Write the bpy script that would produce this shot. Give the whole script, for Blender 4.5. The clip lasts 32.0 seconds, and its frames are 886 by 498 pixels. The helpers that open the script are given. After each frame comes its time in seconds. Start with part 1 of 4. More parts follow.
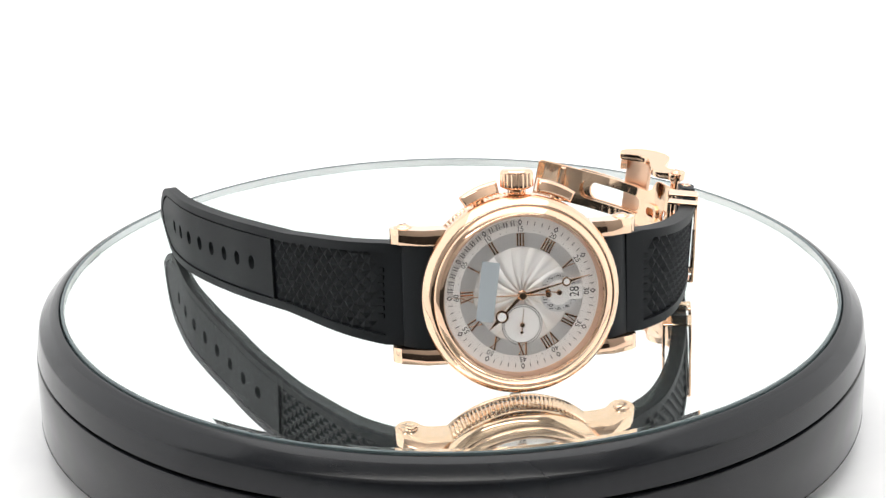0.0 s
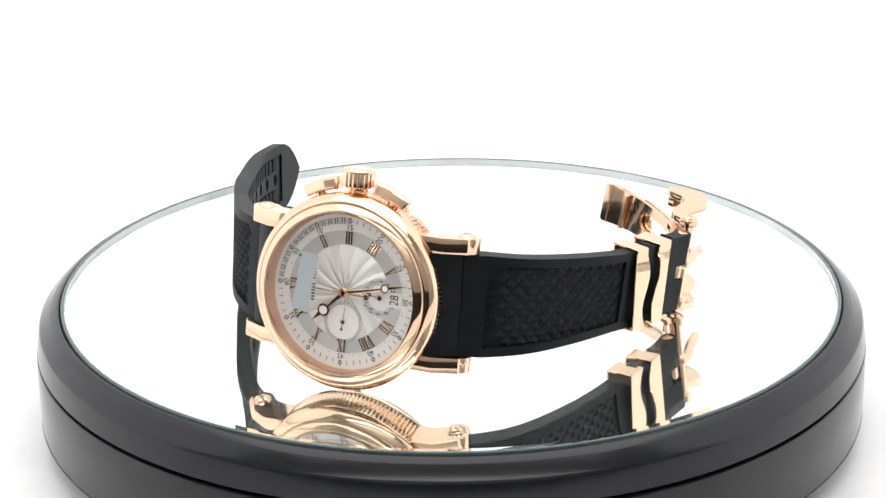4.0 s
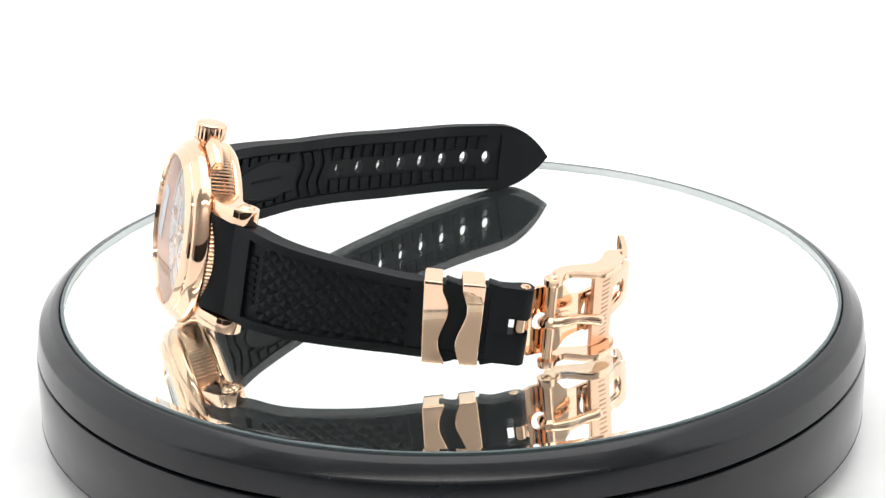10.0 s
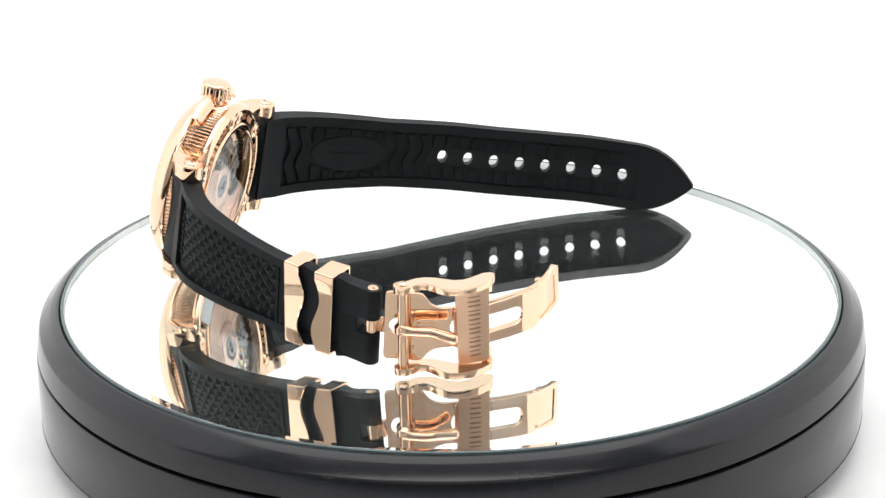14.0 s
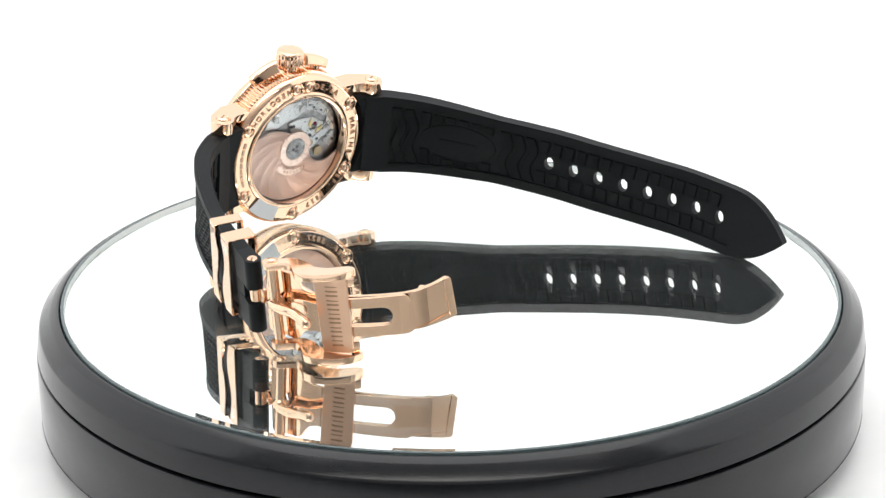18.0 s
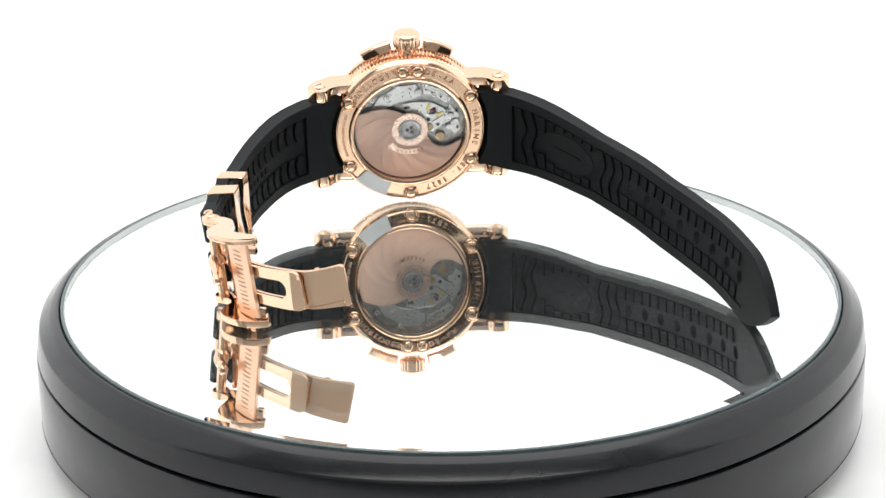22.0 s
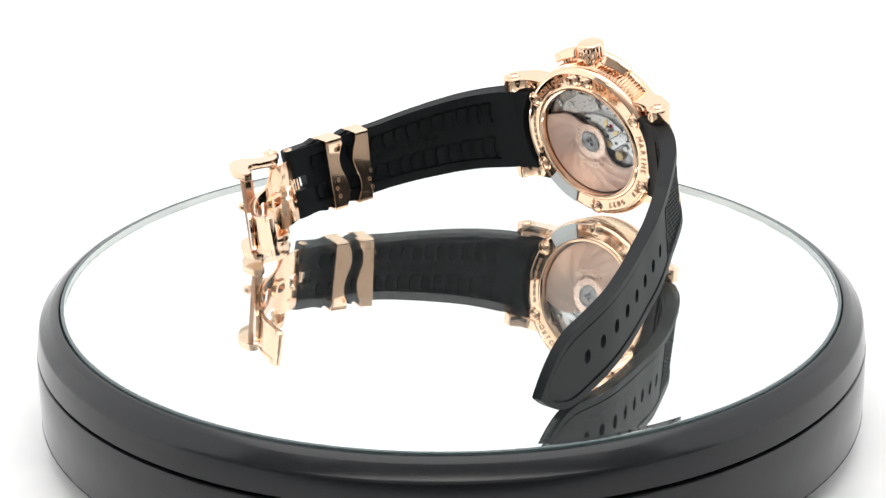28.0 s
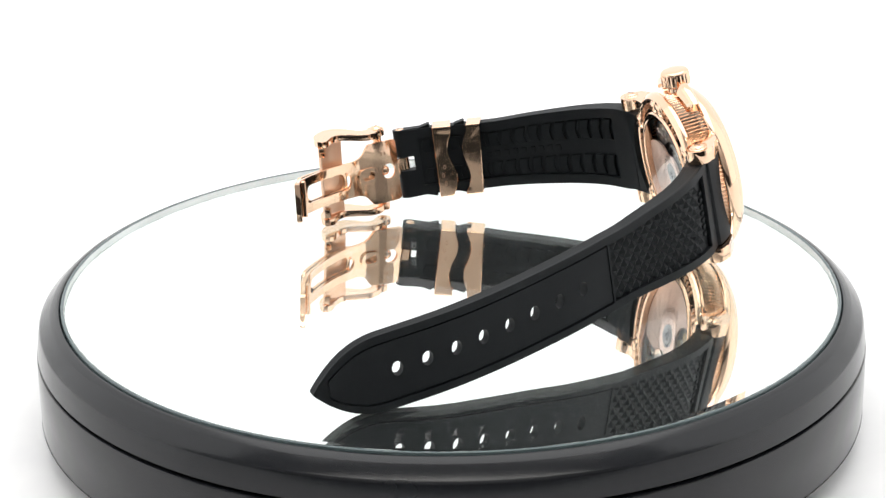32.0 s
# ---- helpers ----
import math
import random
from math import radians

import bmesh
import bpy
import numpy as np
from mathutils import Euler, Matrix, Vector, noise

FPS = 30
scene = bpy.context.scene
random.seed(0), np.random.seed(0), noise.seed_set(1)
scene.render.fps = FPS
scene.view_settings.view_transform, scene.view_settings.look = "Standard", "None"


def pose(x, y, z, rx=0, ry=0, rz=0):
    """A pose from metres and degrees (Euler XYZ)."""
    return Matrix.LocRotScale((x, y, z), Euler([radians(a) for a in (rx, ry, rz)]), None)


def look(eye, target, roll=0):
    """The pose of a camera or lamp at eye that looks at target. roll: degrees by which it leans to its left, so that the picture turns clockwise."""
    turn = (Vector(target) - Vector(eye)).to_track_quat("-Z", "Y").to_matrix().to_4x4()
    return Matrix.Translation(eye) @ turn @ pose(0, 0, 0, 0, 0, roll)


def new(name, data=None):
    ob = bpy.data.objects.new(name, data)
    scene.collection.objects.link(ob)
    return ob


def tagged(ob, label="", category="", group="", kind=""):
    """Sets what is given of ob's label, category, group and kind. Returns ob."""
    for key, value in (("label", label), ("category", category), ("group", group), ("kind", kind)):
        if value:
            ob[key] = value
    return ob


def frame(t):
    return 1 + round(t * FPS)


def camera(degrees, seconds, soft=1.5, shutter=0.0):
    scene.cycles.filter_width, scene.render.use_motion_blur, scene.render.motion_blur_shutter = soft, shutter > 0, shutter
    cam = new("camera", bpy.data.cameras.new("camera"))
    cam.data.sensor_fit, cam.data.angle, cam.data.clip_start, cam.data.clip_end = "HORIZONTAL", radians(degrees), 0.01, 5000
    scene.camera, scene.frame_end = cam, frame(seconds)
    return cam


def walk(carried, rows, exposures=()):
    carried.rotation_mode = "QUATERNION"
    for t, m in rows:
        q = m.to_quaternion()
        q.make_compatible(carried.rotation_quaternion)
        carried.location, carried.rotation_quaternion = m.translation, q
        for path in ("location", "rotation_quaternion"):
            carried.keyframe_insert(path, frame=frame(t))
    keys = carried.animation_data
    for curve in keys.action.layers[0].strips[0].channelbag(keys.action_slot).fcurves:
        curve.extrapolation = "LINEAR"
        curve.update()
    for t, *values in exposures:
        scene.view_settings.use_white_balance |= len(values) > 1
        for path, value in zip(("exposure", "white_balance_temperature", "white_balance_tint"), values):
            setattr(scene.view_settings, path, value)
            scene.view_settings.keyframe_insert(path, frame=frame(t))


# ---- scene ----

# Millimetres are used for all small parts; MM turns them into metres.
MM = 0.001


# ---- camera: stands still, looks down at the turntable ----
cam = camera(24.506, 32.0, soft=1.45)
EYE = Vector((0.0, -0.4671, 0.1871))
PITCH, YAW = radians(20.948), radians(-0.264)
AIM = EYE + Vector((math.sin(YAW) * math.cos(PITCH), math.cos(YAW) * math.cos(PITCH), -math.sin(PITCH)))
STAND = look(EYE, AIM, -0.729)
walk(cam, [(0.0, STAND), (32.0, STAND)])


def turn(t):
    """The turntable's angle in degrees at t seconds: a steady, slow turn with a slight unevenness of the motor."""
    return -8.27 * t + float(np.interp(t, (0, 1.5, 3, 4.5, 6, 7.5, 9, 10.5, 12, 14, 16, 18, 20, 22, 24, 26, 28, 30, 32),
                                       (0.21, 0.20, 0.12, -0.08, -0.28, -0.38, -0.35, -0.25, -0.12, -0.02, 0.00, -0.05, -0.17, -0.37, -0.57, -0.68, -0.71, -0.69, -0.63)))


# ---- world and light: a white product-photo booth in a plain room ----
world = bpy.data.worlds.new("studio")
world.use_nodes = True
world.node_tree.nodes["Background"].inputs["Color"].default_value = (0.9, 0.95, 1.0, 1)
world.node_tree.nodes["Background"].inputs["Strength"].default_value = 0.25
scene.world = world


def area_light(name, m, sx, sy, power, colour=(1, 1, 1)):
    d = bpy.data.lights.new(name, "AREA")
    d.shape, d.size, d.size_y, d.energy, d.color = "RECTANGLE", sx, sy, power, colour
    ob = new(name, d)
    ob.matrix_world = m
    return ob


# Added, unseen lamp: brightens the wall behind the camera for the gold to mirror.
area_light("wall_fill_lamp", look((0.0, -1.3, 1.9), (0.0, -1.7, 1.3)), 2.4, 0.3, 20.0, (1.0, 0.97, 0.93))
area_light("overhead_softbox_lamp", look((0.0, 0.05, 0.78), (0.0, 0.05, 0.0)), 0.9, 0.8, 3.0, (1.0, 0.995, 0.99))


# ---- materials ----
def mat(name, colour=(0.8, 0.8, 0.8), rough=0.5, metal=0.0, coat=0.0, spec=0.5):
    m = bpy.data.materials.new(name)
    m.use_nodes = True
    b = m.node_tree.nodes["Principled BSDF"]
    b.inputs["Base Color"].default_value = (*colour, 1)
    b.inputs["Roughness"].default_value = rough
    b.inputs["Metallic"].default_value = metal
    b.inputs["Coat Weight"].default_value = coat
    b.inputs["Specular IOR Level"].default_value = spec
    return m


def nodes_of(m):
    return m.node_tree.nodes, m.node_tree.links, m.node_tree.nodes["Principled BSDF"]


def add_noise(m, scale, bump=0.0, rough=None, tint=None, detail=4, dist=0.0002):
    """Fine grain: noise in object space drives bump, roughness and a slight colour change."""
    n, l, b = nodes_of(m)
    tc = n.new("ShaderNodeTexCoord")
    tx = n.new("ShaderNodeTexNoise")
    tx.inputs["Scale"].default_value, tx.inputs["Detail"].default_value = scale, detail
    l.new(tc.outputs["Object"], tx.inputs["Vector"])
    if rough:
        mr = n.new("ShaderNodeMapRange")
        mr.inputs["To Min"].default_value, mr.inputs["To Max"].default_value = rough
        l.new(tx.outputs["Fac"], mr.inputs["Value"])
        l.new(mr.outputs["Result"], b.inputs["Roughness"])
    if tint:
        cr = n.new("ShaderNodeValToRGB")
        cr.color_ramp.elements[0].position, cr.color_ramp.elements[1].position = 0.3, 0.7
        cr.color_ramp.elements[0].color, cr.color_ramp.elements[1].color = (*tint[0], 1), (*tint[1], 1)
        l.new(tx.outputs["Fac"], cr.inputs["Fac"])
        l.new(cr.outputs["Color"], b.inputs["Base Color"])
    if bump:
        bp = n.new("ShaderNodeBump")
        bp.inputs["Strength"].default_value, bp.inputs["Distance"].default_value = bump, dist
        l.new(tx.outputs["Fac"], bp.inputs["Height"])
        l.new(bp.outputs["Normal"], b.inputs["Normal"])
    return m


def clear_glass(name, base=0.04, tint=(1, 1, 1), top=1.0):
    """Thin clear glass: lets light straight through, and mirrors more at grazing angles."""
    m = bpy.data.materials.new(name)
    m.use_nodes = True
    n, l = m.node_tree.nodes, m.node_tree.links
    out = n["Material Output"]
    n.remove(n["Principled BSDF"])
    tr, gl, lw, pw, mr, mx = (n.new("ShaderNodeBsdfTransparent"), n.new("ShaderNodeBsdfAnisotropic"), n.new("ShaderNodeLayerWeight"), n.new("ShaderNodeMath"), n.new("ShaderNodeMapRange"), n.new("ShaderNodeMixShader"))
    tr.inputs["Color"].default_value = (*tint, 1)
    gl.inputs["Roughness"].default_value = 0.0
    lw.inputs["Blend"].default_value = 0.5
    pw.operation = "POWER"
    pw.inputs[1].default_value = 5.0
    mr.inputs["To Min"].default_value, mr.inputs["To Max"].default_value = base, top
    l.new(lw.outputs["Facing"], pw.inputs[0])
    l.new(pw.outputs[0], mr.inputs["Value"])
    l.new(mr.outputs["Result"], mx.inputs["Fac"])
    l.new(tr.outputs[0], mx.inputs[1])
    l.new(gl.outputs[0], mx.inputs[2])
    l.new(mx.outputs[0], out.inputs["Surface"])
    return m


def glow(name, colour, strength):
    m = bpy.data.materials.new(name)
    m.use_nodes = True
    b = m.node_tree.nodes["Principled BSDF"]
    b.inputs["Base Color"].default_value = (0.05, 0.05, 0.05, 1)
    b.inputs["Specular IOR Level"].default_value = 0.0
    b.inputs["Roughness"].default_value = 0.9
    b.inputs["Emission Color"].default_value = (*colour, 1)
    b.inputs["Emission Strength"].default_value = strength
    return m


GOLD = add_noise(mat("polished_rose_gold", (0.89, 0.61, 0.43), 0.05, 1.0), 900, 0.0, (0.03, 0.07))
GOLD_SATIN = add_noise(mat("satin_rose_gold", (0.82, 0.54, 0.38), 0.3, 1.0), 2500, 0.15, (0.26, 0.36), dist=0.00005)
GOLD_DARK = mat("engraved_rose_gold", (0.42, 0.24, 0.15), 0.35, 1.0)
# Darker gold: the shade on raised and stamped marks is put into the colour.
GOLD_MARK_SHADE = mat("shaded_mark_gold", (0.60, 0.39, 0.27), 0.4, 1.0)
ROTOR_GOLD = mat("guilloche_rose_gold", (0.90, 0.68, 0.58), 0.32, 1.0)
ROTOR_PLAIN = add_noise(mat("satin_pink_gold", (0.90, 0.68, 0.58), 0.28, 1.0), 2500, 0.1, (0.24, 0.32), dist=0.00005)
RUBBER = add_noise(mat("black_rubber", (0.007, 0.0085, 0.010), 0.5, spec=0.165), 3000, 0.25, (0.44, 0.56), ((0.005, 0.0062, 0.0074), (0.008, 0.010, 0.0116)), dist=0.00005)
RUBBER_DEEP = mat("moulded_black_rubber", (0.0048, 0.0064, 0.0076), 0.6, spec=0.14)
SILVER_CENTRE = mat("guilloche_silver", (0.88, 0.87, 0.85), 0.32, 0.55)
SILVER_RING = add_noise(mat("satin_silver", (0.74, 0.73, 0.72), 0.4, 0.75), 4000, 0.05, (0.36, 0.44), dist=0.00003)
SILVER_MID = mat("light_grey_satin", (0.72, 0.72, 0.72), 0.4, 0.3)
SILVER_PALE = mat("pale_silver_opaline", (0.92, 0.91, 0.89), 0.45, 0.0)
INK = mat("black_ink", (0.015, 0.015, 0.02), 0.5)
INK_GREY = mat("grey_ink", (0.12, 0.12, 0.13), 0.5)
FILM = mat("grey_film", (0.50, 0.55, 0.58), 0.35, 0.2)
FILM_PALE = mat("pale_grey_film", (0.74, 0.76, 0.78), 0.4, 0.1)
LUME = mat("white_luminous_fill", (0.95, 0.95, 0.93), 0.5)
STEEL = add_noise(mat("movement_steel", (0.68, 0.69, 0.70), 0.3, 1.0), 1500, 0.1, (0.2, 0.4), dist=0.00005)
STEEL_MID = add_noise(mat("grey_steel", (0.30, 0.30, 0.31), 0.35, 1.0), 700, 0.2, (0.25, 0.45), ((0.22, 0.22, 0.225), (0.48, 0.48, 0.49)), dist=0.0001)
STEEL_DARK = mat("dark_steel", (0.10, 0.10, 0.11), 0.4, 0.9)
BRASS = mat("dull_brass", (0.48, 0.37, 0.23), 0.36, 1.0)
BRASS_PALE = mat("pale_yellow_brass", (0.78, 0.62, 0.28), 0.3, 1.0)
RUBY = mat("ruby", (0.35, 0.02, 0.08), 0.1)
CRYSTAL = clear_glass("sapphire_crystal", 0.03)
BLACK_RING = add_noise(mat("satin_black_plastic", (0.010, 0.011, 0.013), 0.16, spec=0.4), 40, 0.0, (0.14, 0.19), ((0.007, 0.008, 0.010), (0.010, 0.0115, 0.014)))
BLACK_BASE = add_noise(mat("glossy_black_plastic", (0.008, 0.009, 0.011), 0.09, spec=0.46), 300, 0.0, (0.06, 0.12), ((0.006, 0.0068, 0.0085), (0.009, 0.010, 0.012)))
BLACK_GAP = mat("black_gap", (0.003, 0.003, 0.003), 0.8)
WORN_EDGE = add_noise(mat("worn_silvering", (0.3, 0.33, 0.32), 0.4), 1500, 0.0, (0.3, 0.5), ((0.34, 0.37, 0.36), (0.58, 0.61, 0.60)))
GREEN_EDGE = mat("green_glass_edge", (0.085, 0.115, 0.12), 0.2)
PALE_RIM = mat("pale_rim_reflection", (0.86, 0.89, 0.89), 0.6)
TABLE_GLASS = clear_glass("mirror_glass", 0.025, (0.985, 1.0, 0.995), 0.55)
WHITE_TABLE = add_noise(mat("white_tabletop", (0.80, 0.80, 0.80), 0.35), 60, 0.0, (0.3, 0.42), ((0.86, 0.86, 0.865), (0.90, 0.90, 0.90)))
ROOM_WALL = add_noise(mat("white_painted_wall", (0.5, 0.5, 0.5), 0.9), 8, 0.0, None, ((0.74, 0.74, 0.745), (0.82, 0.82, 0.81)))
GREY_WALL = add_noise(mat("grey_painted_wall", (0.3, 0.3, 0.3), 0.9), 8, 0.0, None, ((0.47, 0.465, 0.46), (0.54, 0.535, 0.53)))
DARK_WALL = add_noise(mat("dark_grey_wall", (0.035, 0.034, 0.034), 0.8), 8, 0.0, None, ((0.03, 0.03, 0.03), (0.045, 0.043, 0.042)))
# The backdrop gives off its own white instead of being lit by lamps.
BACKDROP = glow("self_lit_white_backdrop", (1.0, 1.0, 1.0), 1.24)
SOFTBOX = glow("lit_white_fabric", (1.0, 1.0, 1.0), 1.45)


def silvering():
    """The silver layer: a clean mirror with dust specks, fine scratches and a worn rim."""
    m = mat("silvering", (0.97, 0.985, 0.98), 0.0, 1.0)
    n, l, b = nodes_of(m)
    tc = n.new("ShaderNodeTexCoord")
    vo = n.new("ShaderNodeTexVoronoi")
    vo.inputs["Scale"].default_value = 1300
    l.new(tc.outputs["Object"], vo.inputs["Vector"])
    ns = n.new("ShaderNodeTexNoise")
    ns.inputs["Scale"].default_value, ns.inputs["Detail"].default_value = 30, 3
    l.new(tc.outputs["Object"], ns.inputs["Vector"])
    th = n.new("ShaderNodeMapRange")
    th.inputs["From Min"].default_value, th.inputs["From Max"].default_value = 0.45, 0.8
    th.inputs["To Min"].default_value, th.inputs["To Max"].default_value = 0.07, 0.17
    l.new(ns.outputs["Fac"], th.inputs["Value"])
    lt = n.new("ShaderNodeMath")
    lt.operation = "LESS_THAN"
    l.new(vo.outputs["Distance"], lt.inputs[0])
    l.new(th.outputs["Result"], lt.inputs[1])
    both = lt.outputs[0]
    for turned, scale in ((0.5, (60, 1500, 1)), (2.1, (90, 2100, 1))):
        mp = n.new("ShaderNodeMapping")
        mp.inputs["Rotation"].default_value, mp.inputs["Scale"].default_value = (0, 0, turned), scale
        l.new(tc.outputs["Object"], mp.inputs["Vector"])
        sc = n.new("ShaderNodeTexVoronoi")
        sc.inputs["Scale"].default_value = 3.0
        l.new(mp.outputs["Vector"], sc.inputs["Vector"])
        lo = n.new("ShaderNodeMath")
        lo.operation = "LESS_THAN"
        lo.inputs[1].default_value = 0.13
        l.new(sc.outputs["Distance"], lo.inputs[0])
        mk = n.new("ShaderNodeMath")
        mk.operation = "MULTIPLY"
        l.new(lo.outputs[0], mk.inputs[0])
        l.new(ns.outputs["Fac"], mk.inputs[1])
        mxm = n.new("ShaderNodeMath")
        mxm.operation = "MAXIMUM"
        l.new(both, mxm.inputs[0])
        l.new(mk.outputs[0], mxm.inputs[1])
        both = mxm.outputs[0]
    mu = n.new("ShaderNodeMath")
    mu.operation = "MULTIPLY_ADD"
    mu.inputs[1].default_value, mu.inputs[2].default_value = 0.3, 0.012
    l.new(both, mu.inputs[0])
    df = n.new("ShaderNodeBsdfDiffuse")
    df.inputs["Color"].default_value = (0.75, 0.8, 0.8, 1)
    mx = n.new("ShaderNodeMixShader")
    l.new(mu.outputs[0], mx.inputs["Fac"])
    l.new(b.outputs[0], mx.inputs[1])
    l.new(df.outputs[0], mx.inputs[2])
    l.new(mx.outputs[0], n["Material Output"].inputs["Surface"])
    return m


SILVERING = silvering()


def swirl(m, arms, twist, rings, bulge, cross, ray, strength, dist, grain=0.75):
    """Engine-turned relief: curved rays that swirl out of the middle, crossed by fine rings."""
    n, l, b = nodes_of(m)

    def math_node(op, a, c=None):
        k = n.new("ShaderNodeMath")
        k.operation = op
        for i, v in enumerate((a, c)):
            if v is None:
                continue
            if isinstance(v, (int, float)):
                k.inputs[i].default_value = v
            else:
                l.new(v, k.inputs[i])
        return k.outputs[0]

    tc = n.new("ShaderNodeTexCoord")
    sx = n.new("ShaderNodeSeparateXYZ")
    l.new(tc.outputs["Object"], sx.inputs[0])
    x, y = sx.outputs["X"], sx.outputs["Y"]
    r = math_node("SQRT", math_node("ADD", math_node("MULTIPLY", x, x), math_node("MULTIPLY", y, y)))
    a = math_node("ARCTAN2", y, x)
    phase = math_node("ADD", math_node("MULTIPLY", a, arms / 2), math_node("MULTIPLY", r, twist / 2))
    cusp = math_node("ABSOLUTE", math_node("SINE", phase))
    fine = math_node("SINE", math_node("ADD", math_node("MULTIPLY", r, rings), math_node("MULTIPLY", cusp, bulge)))
    if cross:
        fine = math_node("MULTIPLY", fine, math_node("SINE", math_node("ADD", math_node("MULTIPLY", a, cross), math_node("MULTIPLY", r, 900))))
    both = math_node("ADD", math_node("MULTIPLY", cusp, ray), math_node("MULTIPLY", fine, grain))
    bp = n.new("ShaderNodeBump")
    bp.inputs["Strength"].default_value, bp.inputs["Distance"].default_value = strength, dist
    l.new(both, bp.inputs["Height"])
    l.new(bp.outputs["Normal"], b.inputs["Normal"])


swirl(SILVER_CENTRE, 16, 300, 15000, 7.0, 0, 4.5, 1.0, 0.00009, 0.25)
swirl(ROTOR_GOLD, 18, 1300, 10000, 4.0, 150, 2.4, 1.0, 0.00014)


# ---- mesh helpers ----
def part(name, bm, material, parent, label="", m=None):
    """Links a bmesh, drawn in millimetres, as one mesh object under a thing or a part."""
    bmesh.ops.scale(bm, vec=(MM, MM, MM), verts=bm.verts)
    for f in bm.faces:
        f.smooth = True
    for e in bm.edges:
        if len(e.link_faces) == 2 and e.calc_face_angle(0) > 0.66:
            e.smooth = False
    me = bpy.data.meshes.new(name)
    bm.to_mesh(me)
    bm.free()
    me.materials.append(material)
    ob = new(name, me)
    ob.parent = parent
    if m is not None:
        ob.matrix_basis = m
    if label:
        tagged(ob, label)
    return ob


def lathe(profile, segs=128, arc=None, ripple=None):
    """Turns (r, z) points round the z axis. ripple: count and depth of flutes, as (n, depth)."""
    bm = bmesh.new()
    rings = []
    count = segs if arc is None else segs + 1
    for i in range(count):
        a = 2 * math.pi * i / segs if arc is None else arc[0] + (arc[1] - arc[0]) * i / segs
        d = 0 if ripple is None else ripple[1] * (0.5 - 0.5 * math.cos(a * ripple[0])) ** (ripple[3] if len(ripple) > 3 else 1.0)
        lim = ripple[2] if ripple and len(ripple) > 2 else 0.0
        rings.append([bm.verts.new(((r - (d if r > lim else 0)) * math.cos(a), (r - (d if r > lim else 0)) * math.sin(a), z)) for r, z in profile])
    for i in range(segs):
        p, q = rings[i], rings[(i + 1) % count]
        for k in range(len(profile) - 1):
            f = (p[k], q[k], q[k + 1], p[k + 1])
            bm.faces.new(f)
    bmesh.ops.remove_doubles(bm, verts=bm.verts, dist=1e-5)
    bmesh.ops.recalc_face_normals(bm, faces=bm.faces)
    return bm


def facing(bm, z):
    """Turns an open sheet so that its faces look along +z or -z."""
    for f in bm.faces:
        f.normal_update()
        if f.normal.z * z < 0:
            f.normal_flip()
    return bm


def solid(outline, holes=(), z0=0.0, z1=1.0, bevel=0.0, cuts=0.0, segs=2):
    """A flat slab in x, y with holes through it, from z0 to z1; cuts: slices it every so many millimetres along x, to be bent."""
    bm = bmesh.new()
    edges = []
    for loop in (outline, *holes):
        vs = [bm.verts.new((x, y, z0)) for x, y in loop]
        edges += [bm.edges.new((vs[i], vs[(i + 1) % len(vs)])) for i in range(len(vs))]
    bmesh.ops.triangle_fill(bm, edges=edges, use_beauty=True, use_dissolve=False, normal=(0, 0, 1))
    if cuts:
        lo, hi = min(p[0] for p in outline), max(p[0] for p in outline)
        x = lo + cuts
        while x < hi - 0.05:
            bmesh.ops.bisect_plane(bm, geom=bm.verts[:] + bm.edges[:] + bm.faces[:], plane_co=(x, 0, 0), plane_no=(1, 0, 0), dist=1e-5)
            x += cuts
    top = bmesh.ops.extrude_face_region(bm, geom=bm.faces[:])["geom"]
    for v in top:
        if isinstance(v, bmesh.types.BMVert):
            v.co.z = z1
    bmesh.ops.recalc_face_normals(bm, faces=bm.faces)
    if bevel:
        es = [e for e in bm.edges if len(e.link_faces) == 2 and abs(e.verts[0].co.z - e.verts[1].co.z) < 1e-6 and e.calc_face_angle(0) > 1.0]
        bmesh.ops.bevel(bm, geom=es, offset=bevel, segments=segs, profile=0.5, affect="EDGES", clamp_overlap=True)
    for e in bm.edges:
        if len(e.link_faces) == 2 and (abs(e.link_faces[0].normal.z) > 0.999) != (abs(e.link_faces[1].normal.z) > 0.999):
            e.smooth = False
    return bm


def box(x0, x1, y0, y1, z0, z1, bevel=0.0, segs=2):
    bm = bmesh.new()
    bmesh.ops.create_cube(bm, size=1, matrix=Matrix.Translation(((x0 + x1) / 2, (y0 + y1) / 2, (z0 + z1) / 2)) @ Matrix.Diagonal((x1 - x0, y1 - y0, z1 - z0, 1)))
    if bevel:
        bmesh.ops.bevel(bm, geom=bm.edges[:], offset=bevel, segments=segs, profile=0.5, affect="EDGES")
    return bm


def rod(a, b, r, segs=20, bevel=0.15):
    """A round bar from a to b with rounded rims."""
    a, b = Vector(a), Vector(b)
    L = (b - a).length
    bm = lathe([(0, 0), (r - bevel, 0), (r, bevel), (r, L - bevel), (r - bevel, L), (0, L)], segs)
    bm.transform(Matrix.Translation(a) @ (b - a).to_track_quat("Z", "Y").to_matrix().to_4x4())
    return bm


